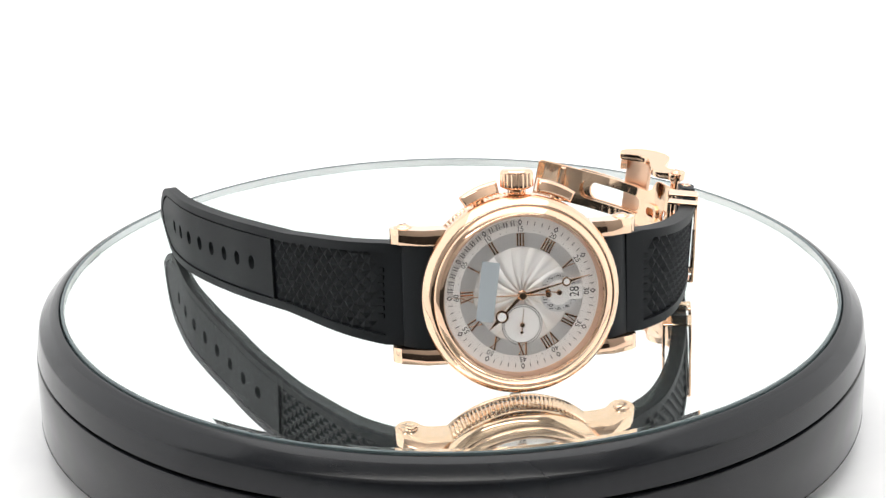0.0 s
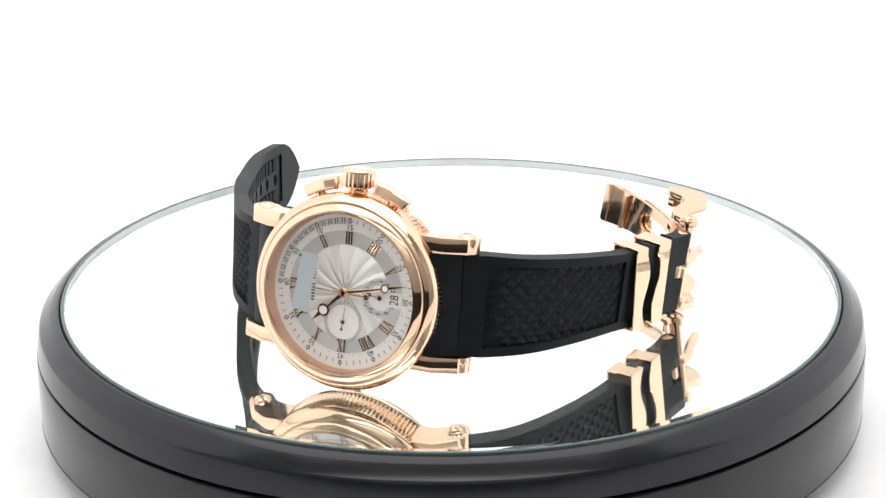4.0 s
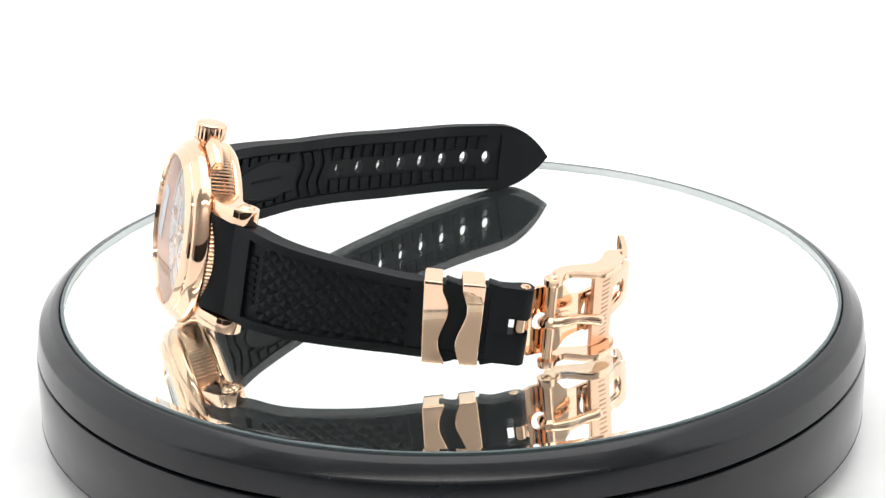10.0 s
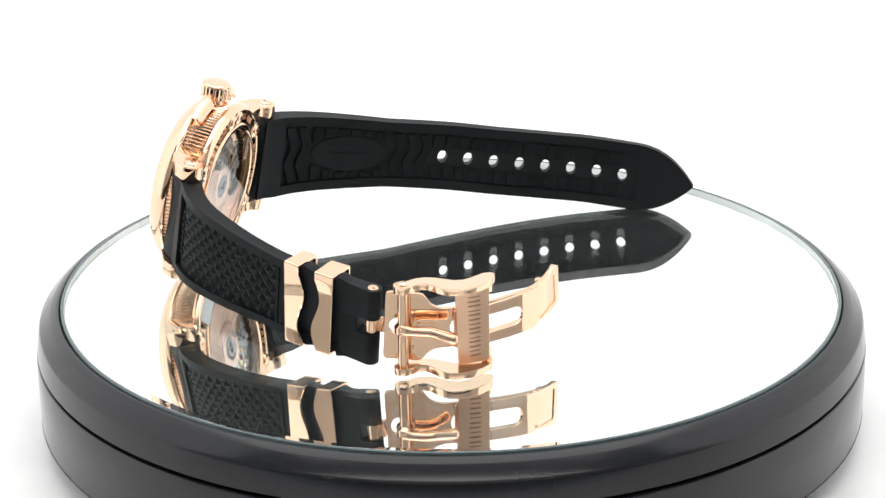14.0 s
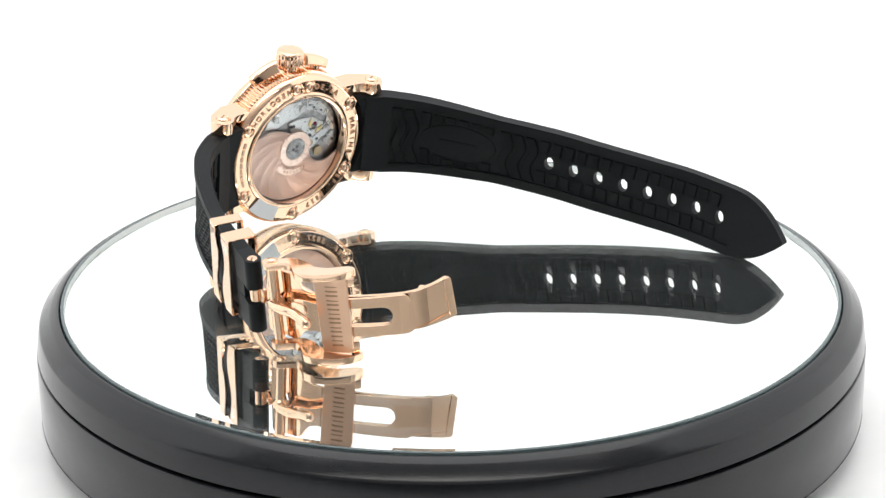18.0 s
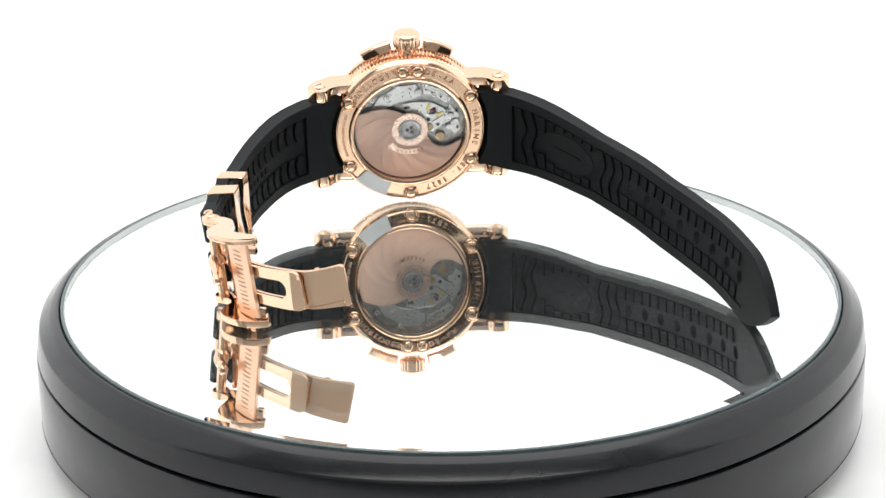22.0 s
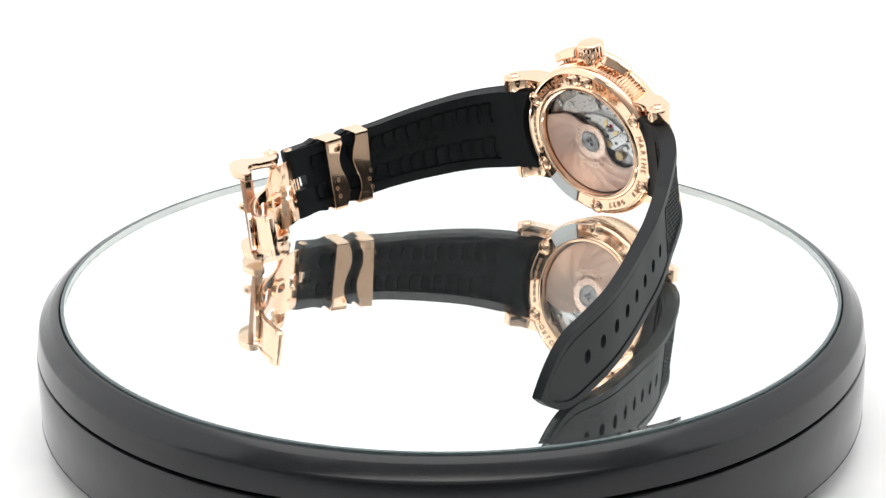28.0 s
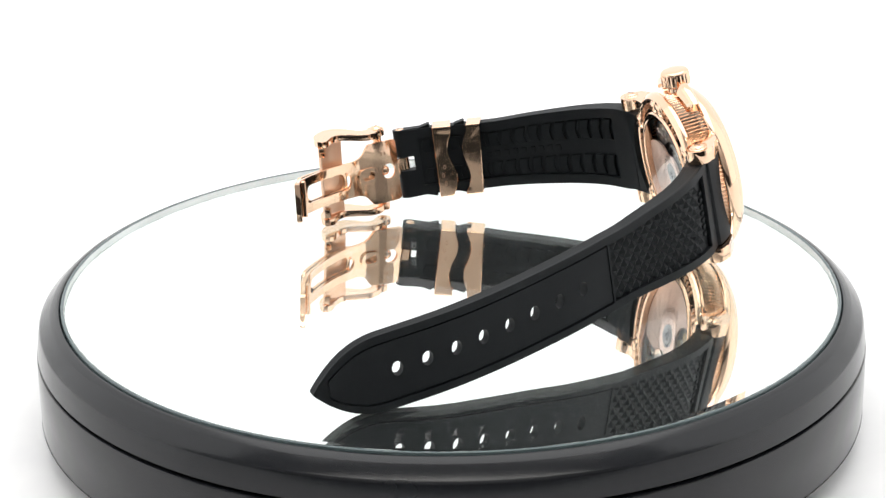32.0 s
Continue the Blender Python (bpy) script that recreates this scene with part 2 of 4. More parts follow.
def tube(points, r, segs=12, flat=1.0):
    """A wire through points, with round ends; r may be a list."""
    bm = bmesh.new()
    pts = [Vector(p) for p in points]
    rs = r if isinstance(r, (list, tuple)) else [r] * len(pts)
    rings = []
    ref = Vector((0, 0, 1))
    for i, p in enumerate(pts):
        t = (pts[min(i + 1, len(pts) - 1)] - pts[max(i - 1, 0)]).normalized()
        x = t.cross(ref)
        x = x.normalized() if x.length > 1e-3 else Vector((1, 0, 0))
        y = t.cross(x)
        rings.append([bm.verts.new(p + (x * math.cos(2 * math.pi * k / segs) + y * math.sin(2 * math.pi * k / segs) * flat) * rs[i]) for k in range(segs)])
    for p, q in zip(rings, rings[1:]):
        for k in range(segs):
            bm.faces.new((p[k], p[(k + 1) % segs], q[(k + 1) % segs], q[k]))
    for ring in (rings[0], rings[-1]):
        bm.faces.new(ring)
    bmesh.ops.recalc_face_normals(bm, faces=bm.faces)
    return bm


def join(*bms):
    """Several bmeshes as one."""
    out = bmesh.new()
    for bm in bms:
        me = bpy.data.meshes.new("joined")
        bm.to_mesh(me)
        bm.free()
        out.from_mesh(me)
        bpy.data.meshes.remove(me)
    return out


def moved(bm, m):
    bm.transform(m)
    return bm


def text(body, size, depth=0.05, wide=1.0):
    """Letters of the built-in font in x, y, centred, size in millimetres."""
    c = bpy.data.curves.new("letters", "FONT")
    c.body, c.size, c.align_x, c.align_y, c.extrude, c.resolution_u = body, size, "CENTER", "CENTER", depth / 2, 3
    ob = bpy.data.objects.new("letters", c)
    scene.collection.objects.link(ob)
    bpy.context.view_layer.update()
    me = bpy.data.meshes.new_from_object(ob.evaluated_get(bpy.context.evaluated_depsgraph_get()))
    bpy.data.objects.remove(ob)
    bpy.data.curves.remove(c)
    bm = bmesh.new()
    bm.from_mesh(me)
    bpy.data.meshes.remove(me)
    bm.transform(Matrix.Diagonal((wide, 1, 1, 1)))
    return bm


def circle(cx, cy, rx, ry=None, n=16):
    ry = ry or rx
    return [(cx + rx * math.cos(2 * math.pi * i / n), cy + ry * math.sin(2 * math.pi * i / n)) for i in range(n)]


def rounded(x0, x1, y0, y1, r, n=4):
    out = []
    for cx, cy, a0 in ((x1 - r, y1 - r, 0), (x0 + r, y1 - r, 90), (x0 + r, y0 + r, 180), (x1 - r, y0 + r, 270)):
        out += [(cx + r * math.cos(radians(a0 + 90 * i / n)), cy + r * math.sin(radians(a0 + 90 * i / n))) for i in range(n + 1)]
    return out


class Path:
    """A smooth way through points in millimetres, with a width direction that leans from w0 to w1."""

    def __init__(self, pts, w0, w1, side):
        self.p, self.w0, self.w1, self.side = [], Vector(w0), Vector(w1), side
        P = [Vector(p) for p in pts]
        P = [2 * P[0] - P[1]] + P + [2 * P[-1] - P[-2]]
        for i in range(1, len(P) - 2):
            for k in range(24):
                t = k / 24
                self.p.append(0.5 * (2 * P[i] + (P[i + 1] - P[i - 1]) * t + (2 * P[i - 1] - 5 * P[i] + 4 * P[i + 1] - P[i + 2]) * t * t
                                     + (3 * P[i] - 3 * P[i + 1] + P[i + 2] - P[i - 1]) * t ** 3))
        self.p.append(P[-2])
        self.s = [0.0]
        for a, b in zip(self.p, self.p[1:]):
            self.s.append(self.s[-1] + (b - a).length)
        self.length = self.s[-1]

    def near(self, x, y):
        k = min(range(len(self.p)), key=lambda i: (self.p[i].x - x) ** 2 + (self.p[i].y - y) ** 2)
        return self.s[k]

    def centre(self, s):
        if s <= 0:
            return self.p[0] + (self.p[1] - self.p[0]).normalized() * s
        if s >= self.length:
            return self.p[-1] + (self.p[-1] - self.p[-2]).normalized() * (s - self.length)
        k = int(np.searchsorted(self.s, s)) - 1
        k = max(0, min(k, len(self.p) - 2))
        return self.p[k].lerp(self.p[k + 1], (s - self.s[k]) / (self.s[k + 1] - self.s[k]))

    def at(self, s, w, h):
        c = self.centre(s)
        t = (self.centre(s + 0.8) - self.centre(s - 0.8)).normalized()
        f = min(max(s / self.length, 0), 1)
        wd = self.w0.lerp(self.w1, f)
        wd = (wd - t * wd.dot(t)).normalized()
        n = t.cross(wd) * self.side
        return c + wd * w + n * h

    def bend(self, bm, thick=None):
        for v in bm.verts:
            s, w, h = v.co
            v.co = self.at(s, w, h * (thick(s) if thick else 1))
        bmesh.ops.recalc_face_normals(bm, faces=bm.faces)
        return bm


# ---- setting: booth and room ----
def setting(name, bm, material, label, category):
    ob = part(name, bm, material, None, label)
    return tagged(ob, category=category, kind="structure")


FLOOR_Z = -34.0
GLASS_Z, MIRROR_Z = 0.0, -1.25
setting("table_top", box(-1300, 1300, -260, 1500, FLOOR_Z - 25, FLOOR_Z), WHITE_TABLE, "plain white glossy table top under the turntable", "table")
sweep = bmesh.new()
curve = [(230, FLOOR_Z + 0.5)] + [(230 + 250 * math.sin(a), FLOOR_Z + 0.5 + 250 - 250 * math.cos(a)) for a in [radians(9 * i) for i in range(1, 11)]] + [(480, 1500)]
prev = None
for y, z in curve:
    row = [sweep.verts.new((-1500, y, z)), sweep.verts.new((1500, y, z))]
    if prev:
        sweep.faces.new((prev[0], prev[1], row[1], row[0]))
    prev = row
bmesh.ops.solidify(sweep, geom=sweep.faces[:], thickness=3)
setting("backdrop", sweep, BACKDROP, "white seamless studio backdrop with its own added glow", "backdrop")
setting("softbox_left", box(-760, -740, -300, 800, FLOOR_Z + 2, 900), SOFTBOX, "white lit fabric side panel of the photo booth", "softbox")
setting("softbox_right", box(740, 760, -300, 800, FLOOR_Z + 2, 900), SOFTBOX, "white lit fabric side panel of the photo booth", "softbox")
setting("softbox_top", box(-740, 740, -260, 800, 900, 920), SOFTBOX, "white lit fabric top of the photo booth", "softbox")
setting("wall_south", box(-2000, 2000, -1720, -1700, 230, 2000), GREY_WALL, "mid grey painted studio wall behind the camera", "wall")
# Added dark sheet, out of view: gives the dial and numerals something dark to mirror.
setting("dark_reflection_panel", box(-2000, 2000, -1720, -1696, -800, 230), DARK_WALL, "unseen dark panel behind the camera, added for dark reflections", "wall")
setting("wall_west", box(-2020, -2000, -1700, 1700, -800, 2000), ROOM_WALL, "white painted studio side wall", "wall")
setting("wall_east", box(2000, 2020, -1700, 1700, -800, 2000), ROOM_WALL, "white painted studio side wall", "wall")
setting("wall_north", box(-2000, 2000, 1700, 1720, -800, 2000), ROOM_WALL, "white painted studio wall behind the backdrop", "wall")
setting("ceiling", box(-2000, 2000, -1700, 1700, 2000, 2020), ROOM_WALL, "white painted studio ceiling", "ceiling")
setting("floor", box(-2000, 2000, -1700, 1700, -820, -800), DARK_WALL, "dark grey studio floor", "floor")


# ---- the turntable ----
turntable = tagged(new("display_turntable"), "round black motorised display turntable with a mirror top", "turntable")
turntable.location = (-0.00044, 0.00022, 0)
part("base_body", lathe([(0, FLOOR_Z + 0.1), (95.5, FLOOR_Z + 0.1), (96.0, FLOOR_Z + 0.6), (96.6, -32.2), (100.2, -28.0), (101.35, -27.1), (101.4, -20.0), (101.3, -11.0), (101.2, -10.75), (100.9, -10.6), (97.0, -10.6), (0, -10.6)], 192), BLACK_BASE, turntable, "glossy black plastic base")
part("base_seam", lathe([(100.5, -27.45), (101.42, -27.25), (101.42, -27.05), (100.8, -27.0)], 192), BLACK_GAP, turntable, "thin dark seam")
part("gap_ring", lathe([(90, -10.59), (99.6, -10.59), (99.6, -9.95), (90, -9.95)], 192), BLACK_GAP, turntable, "dark gap under the platter")
platter = part("platter", lathe([(0, -3.6), (95.1, -3.6), (95.12, -0.8), (95.2, -0.5), (95.4, -0.33), (95.7, -0.32), (96.1, -0.45), (96.7, -0.8), (97.2, -1.08), (97.45, -1.28), (99.85, -3.6), (100.1, -3.9), (100.3, -4.25), (100.36, -4.5), (101.05, -9.3), (101.08, -9.7), (100.7, -10.0), (90, -10.1), (0, -10.1)], 192), BLACK_RING, turntable, "satin black turning platter with a bevelled rim")
part("mirror_silvering", lathe([(0, MIRROR_Z), (90.3, MIRROR_Z), (90.3, -3.2), (0, -3.2)], 192), SILVERING, platter, "bright mirror layer with dust and fine scratches")
part("mirror_bevel", lathe([(90.3, MIRROR_Z), (94.14, MIRROR_Z + 0.28), (94.14, -3.2), (90.3, -3.2)], 192), SILVERING, platter, "bevelled edge strip of the mirror")
# Pale colour stands in for the white that the glass edge mirrors.
part("pale_rim_wall", lathe([(94.14, -1.1), (94.14, GLASS_Z - 0.01), (94.4, GLASS_Z - 0.01), (94.4, -1.1)], 192), PALE_RIM, platter, "pale ring painted for the white mirrored at the glass edge")
glass = part("mirror_glass", facing(lathe([(0, GLASS_Z), (94.12, GLASS_Z)], 192), 1), TABLE_GLASS, platter, "clear glass top of the mirror")
glass.visible_shadow = False
part("glass_rim", lathe([(94.12, GLASS_Z + 0.01), (94.3, GLASS_Z + 0.15), (94.6, GLASS_Z + 0.17), (94.85, GLASS_Z + 0.06), (94.97, GLASS_Z - 0.3), (95.0, -1.4)], 192), GREEN_EDGE, platter, "dark green tinted glass rim")
worn = bmesh.new()
inner, outer = [], []
for k in range(720):
    a = 2 * math.pi * k / 720
    r = 93.92 + 0.2 * noise.noise((9 * math.cos(a), 9 * math.sin(a), 0.3)) + 0.18 * noise.noise((60 * math.cos(a), 60 * math.sin(a), 5.1))
    inner.append(worn.verts.new((r * math.cos(a), r * math.sin(a), GLASS_Z - 0.02)))
    outer.append(worn.verts.new((94.13 * math.cos(a), 94.13 * math.sin(a), GLASS_Z - 0.02)))
for k in range(720):
    worn.faces.new((inner[k - 1], outer[k - 1], outer[k], inner[k]))
part("worn_rim", facing(worn, 1), WORN_EDGE, platter, "grey ragged edge where the silvering has worn off")

# ---- the watch: frame of the case ----
watch = tagged(new("wristwatch"), "rose gold chronograph wristwatch with black rubber strap, stood on edge", "wristwatch")
O = Vector((14.0, -61.28, 21.70))
yaw, lean, tip = radians(9.73), radians(11.22), radians(-1.03)
CU = Vector((math.cos(yaw), math.sin(yaw), 0))
CV = Vector((-math.sin(yaw) * math.sin(lean), math.cos(yaw) * math.sin(lean), math.cos(lean)))
CU, CV = CU * math.cos(tip) + CV * math.sin(tip), CV * math.cos(tip) - CU * math.sin(tip)
CN = CU.cross(CV)
CASE = Matrix(((CU.x, CV.x, CN.x, O.x * MM), (CU.y, CV.y, CN.y, O.y * MM), (CU.z, CV.z, CN.z, O.z * MM), (0, 0, 0, 1)))


def case_point(x, y, z):
    """A point of the case's own space, in millimetres, in the turntable's space."""
    return O + CU * x + CV * y + CN * z


def case_part(name, bm, material, label="", lift=0.0):
    return part(name, bm, material, watch, label, CASE @ Matrix.Translation((0, 0, lift * MM)))


# bezel and case
case_part("bezel", lathe([(17.1, 4.6), (17.3, 5.7), (17.4, 6.2), (17.52, 6.38), (17.75, 6.36), (18.1, 6.18), (19.0, 5.48), (19.22, 5.22), (19.32, 5.0), (19.35, 4.92),
                          (19.7, 4.9), (19.95, 4.75), (20.35, 4.4), (21.0, 3.45), (21.3, 2.95), (21.48, 2.4), (21.55, 1.9), (21.5, 1.45), (21.3, 1.15), (21.0, 1.02), (19.0, 1.0)], 160), GOLD, "polished stepped rose gold bezel", 0.65)
case_part("rehaut", lathe([(17.2, 5.6), (17.1, 5.0), (16.95, 3.2), (16.9, 2.6)], 128), GOLD_SATIN, "polished inner flange", 0.4)
case_part("fluted_band", lathe([(19.0, 1.85), (21.15, 1.82), (21.35, 1.6), (21.35, -3.3), (21.1, -3.6), (18.5, -3.7)], 134 * 8, ripple=(134, 0.42, 0.0, 1.0)), GOLD, "fluted rose gold case side")
back = case_part("case_back", lathe([(18.5, -4.6), (20.8, -4.68), (21.1, -4.9), (21.2, -5.3), (21.05, -5.9), (20.5, -6.4), (20.2, -6.75), (19.95, -6.9), (19.8, -6.85), (19.6, -6.65), (16.6, -6.75), (16.3, -7.15), (15.9, -7.3), (15.5, -7.25), (15.1, -7.0), (15.0, -5.0)], 160), GOLD, "polished rose gold case back with a glass window", 1.15)
crystal = case_part("crystal", facing(lathe([(0, 6.05), (12, 6.0), (17.0, 5.85), (17.35, 5.7)], 96), 1), CRYSTAL, "clear domed sapphire crystal", 0.8)
crystal.visible_shadow = False
window = case_part("back_window", facing(lathe([(0, -7.02), (15.15, -7.02)], 96), -1), CRYSTAL, "clear glass back window", 1.15)
window.visible_shadow = False

# crown and pushers
UP = Matrix.Translation((0, 0.95, 0.5)) @ Matrix.Rotation(radians(-90), 4, "X")
crown = case_part("crown", moved(lathe([(0, 21.5), (2.6, 21.5), (2.85, 21.6), (3.0, 21.85), (3.5, 21.95), (3.6, 22.05), (3.6, 24.8), (3.55, 24.9), (2.5, 24.92)], 22 * 10, ripple=(22, 0.17, 3.4, 0.8)), UP), GOLD, "fluted rose gold crown")
part("crown_cap", moved(lathe([(2.5, 24.85), (3.44, 24.9), (3.5, 24.95), (3.5, 25.2), (3.44, 25.3), (3.12, 25.62), (3.0, 25.68), (1.5, 25.76), (0, 25.78)], 64), UP), GOLD, crown, "smooth chamfered crown top")
part("crown_stem", rod((0, 19.5, -0.3), (0, 23.0, 0.3), 2.0), GOLD, crown)
for sgn in (-1, 1):
    out, seg = [], 10
    a0, a1 = radians(90 - sgn * 10.5), radians(90 - sgn * 31)
    for k in range(seg + 1):
        a = a0 + (a1 - a0) * k / seg
        out.append((24.9 * math.cos(a) * (1 - 0.012 * (k / seg) ** 2), 24.9 * math.sin(a) * (1 - 0.012 * (k / seg) ** 2)))
    for k in range(seg, -1, -1):
        a = a0 + (a1 - a0) * k / seg
        out.append((22.1 * math.cos(a), 22.1 * math.sin(a)))
    push = case_part("pusher", solid(out, (), -3.65, 0.15, 0.6, segs=4), GOLD, "curved rose gold chronograph pusher")
    for v in push.data.vertices:
        r = math.hypot(v.co.x, v.co.y)
        k = min(1.0, max(0.0, (abs(math.degrees(math.atan2(v.co.x, v.co.y))) - 10.5) / 20.5))
        z = v.co.z + 0.00175
        z -= math.copysign((0.42 if z > 0 else 0.55) * max(0.0, r - 0.0229), z)
        v.co.z = z * (1 - 0.25 * k * k) + 0.0005
    am = radians(90 - sgn * 23)
    part("pusher_stem", rod((19.3 * math.cos(am), 19.3 * math.sin(am), 0.2), (22.5 * math.cos(am), 22.5 * math.sin(am), 0.6), 1.3), GOLD, push)


# lugs with their screws
def screw(parent, at, axis, r, name="screw", m=None):
    """A domed slotted screw head that looks along axis."""
    q = Vector(axis).to_track_quat("Z", "Y").to_matrix().to_4x4()
    head = moved(join(lathe([(r * 1.28, -0.02), (r * 1.15, 0.16), (r * 1.02, 0.02)], 24), lathe([(r, 0), (r * 0.93, 0.3), (r * 0.72, 0.55), (r * 0.4, 0.7), (r * 0.16, 0.74), (0, 0.74)], 24)), Matrix.Translation(at) @ q)
    ob = part(name, head, GOLD, parent, "domed rose gold screw", m)
    slot = moved(box(-r * 0.5, r * 0.5, -r * 0.12, r * 0.12, 0.40, 0.76), Matrix.Translation(at) @ q @ Matrix.Rotation(radians(35), 4, "Z"))
    part("screw_slot", slot, GOLD_DARK, ob)
    return ob


for sx in (-1, 1):
    for sy in (-1, 1):
        prof = [(13.0, 1.75), (20.5, 1.6), (25.5, -1.3)]
        prof += [(24.0 + 2.95 * math.cos(radians(a)), -4.5 + 2.95 * math.sin(radians(a))) for a in range(54, -151, -12)]
        prof += [(20.9, -5.4), (20.0, -4.9), (18.6, -4.6), (17.0, -4.5), (13.0, -4.5)]
        bm = solid(prof, (), 11.3, 14.6, 0.22, segs=2)
        bm.transform(Matrix(((sx, 0, 0, 0), (0, 0, sy, 0), (0, 1, 0, 0), (0, 0, 0, 1))))
        bmesh.ops.recalc_face_normals(bm, faces=bm.faces)
        lug = case_part("lug", bm, GOLD, "polished rose gold lug")
        screw(lug, (sx * 24.0, sy * 14.62, -4.5), (0, sy, 0), 1.65)

# case back: screws at the rim, two correctors, letters
for a, r in ((30.5, 19.1), (149.5, 19.1), (210, 19.1), (330, 19.1), (270, 18.9)):
    screw(back, (r * math.cos(radians(a)), r * math.sin(radians(a)), -6.75), (0, 0, -1), 1.65)
for a in (84.5, 97.0):
    screw(back, (18.1 * math.cos(radians(a)), 18.1 * math.sin(radians(a)), -6.85), (0, 0, -1), 1.6, "corrector")


def ring_text(body, mid, r, z, size, step, material, parent, flip=False, depth=0.3, back_side=True):
    """Raised letters along a ring of the case back, read from behind; mid: the angle of the middle, as seen from behind, degrees."""
    bms = []
    for i, ch in enumerate(body):
        if ch == " ":
            continue
        off = (i - (len(body) - 1) / 2) * step
        a = radians(mid + (off if flip else -off))
        b = text(ch, size, depth)
        b.transform(Matrix.Translation((r * math.cos(a), r * math.sin(a), 0)) @ Matrix.Rotation(a + (math.pi / 2 if flip else -math.pi / 2), 4, "Z"))
        bms.append(b)
    bm = join(*bms)
    if back_side:
        bm.transform(Matrix.Translation((0, 0, z)) @ Matrix.Rotation(math.pi, 4, "Y"))
    else:
        bm.transform(Matrix.Translation((0, 0, z)))
    return part("inscription", bm, material, parent, "raised letters")


ring_text("HORLOGER", 123, 18.1, -6.82, 2.1, 5.6, GOLD_MARK_SHADE, back)
ring_text("DE-LA", 63, 18.1, -6.82, 2.1, 5.8, GOLD_MARK_SHADE, back)
ring_text("MARINE", 0, 18.1, -6.82, 2.1, 6.0, GOLD_MARK_SHADE, back)
ring_text("REF. 5827", 306, 18.1, -6.82, 2.1, 5.2, GOLD_MARK_SHADE, back)
marks = []
for k in range(7):
    a = radians(180 + (k - 3) * 6.0)
    marks.append(moved(box(-0.75, 0.75, -0.35, 0.35, -0.06, 0.06), Matrix.Translation((-18.1 * math.cos(a), 18.1 * math.sin(a), -6.82)) @ Matrix.Rotation(-a + math.pi / 2, 4, "Z")))
part("lettering_bars", join(*marks), GOLD_MARK_SHADE, back, "row of plain engraved bars")
film = lathe([(16.0, -7.42), (20.2, -7.0), (20.2, -6.93), (16.0, -7.35)], 16, (radians(-70), radians(-42)))
part("masking_film", film, FILM_PALE, back, "pale grey strip of film over the engraving")

# movement behind the window
move = case_part("movement", lathe([(0, -4.6), (15.05, -4.6), (15.05, -4.2), (0, -4.2)], 96), STEEL_MID, "grey plate of the movement", 1.9)


def bv(pts):
    """Points as seen from behind, in the case's own space."""
    return [(-x, y) for x, y in pts]


part("bridge", solid(bv([(-11, 4.5), (-8, 9.5), (-3, 12.6), (2, 12.9), (3.5, 9.5), (0.5, 8.2), (-3, 7.6), (-6.0, 6.2), (-9, 4.0)]), (), -5.0, -4.6, 0.12), STEEL, move, "brushed steel bridge")
part("bridge", solid(bv([(-1.8, 7.2), (1.5, 7.8), (6.0, 7.4), (9.6, 5.2), (11.5, 1.5), (9.0, 0.3), (6.4, -1.8), (3.0, 0.6), (2.2, 3.2), (-0.8, 4.4)]), [bv(circle(6.6, 4.6, 1.0, 0.9, 12))], -5.3, -4.6, 0.15), STEEL, move, "brushed steel bridge")
part("bridge", solid(bv([(11.0, 6.5), (13.4, 3.0), (14.0, -1.5), (12.4, -3.0), (10.6, -0.5), (12.0, 2.0), (10.6, 5.2)]), (), -5.0, -4.6, 0.12), STEEL, move, "brushed steel bridge")
part("bridge", solid(bv([(3.8, 12.8), (8.5, 11.2), (11.6, 8.0), (10.0, 6.6), (7.0, 9.0), (4.0, 9.8)]), (), -4.9, -4.6, 0.1), STEEL, move, "brushed steel bridge")
for x, y, r, mt in ((2.5, 10.6, 1.0, STEEL), (11.2, 3.0, 0.9, STEEL), (8.4, -3.1, 1.35, BRASS), (5.4, -0.1, 1.1, BRASS), (-1.0, 6.2, 0.45, STEEL_DARK), (6.8, 5.4, 0.5, RUBY), (5.2, 2.2, 0.55, STEEL_DARK), (12.6, 1.2, 0.9, STEEL), (-6, 9.2, 0.9, STEEL), (10.8, -0.4, 0.8, STEEL)):
    wheel = part("jewel" if mt is RUBY else "gear_wheel", moved(lathe([(0, -5.62), (r * 0.3, -5.62), (r * 0.35, -5.5), (r * 0.75, -5.5), (r * 0.8, -5.6), (r, -5.55), (r, -4.6)], 36, ripple=(18, 0.08)), Matrix.Translation((-x, y, 0))), mt, move, "small movement wheel")
part("balance_spring", tube([(-6.0 - 1.2 * math.cos(a) * (1 - a / 40), 4.4 + 1.0 * math.sin(a) * (1 - a / 40), -5.5) for a in [0.4 * i for i in range(40)]], 0.05, 6), STEEL_DARK, move, "dark coiled spring")
part("lever", solid(bv([(4.4, 5.6), (5.4, 7.2), (5.9, 6.8), (5.2, 4.4)]), (), -5.6, -5.4, 0.05), BRASS_PALE, move, "yellow lever")
part("lever", solid(bv([(6.9, 2.6), (7.6, 3.9), (9.2, 4.6), (8.8, 3.4)]), (), -5.6, -5.4, 0.05), BRASS_PALE, move, "yellow lever")
part("click_spring", tube([(-6.0, 1.4, -5.55), (-8.6, 3.0, -5.55), (-11.2, 5.2, -5.55)], 0.09, 6), STEEL_DARK, move, "thin dark spring")
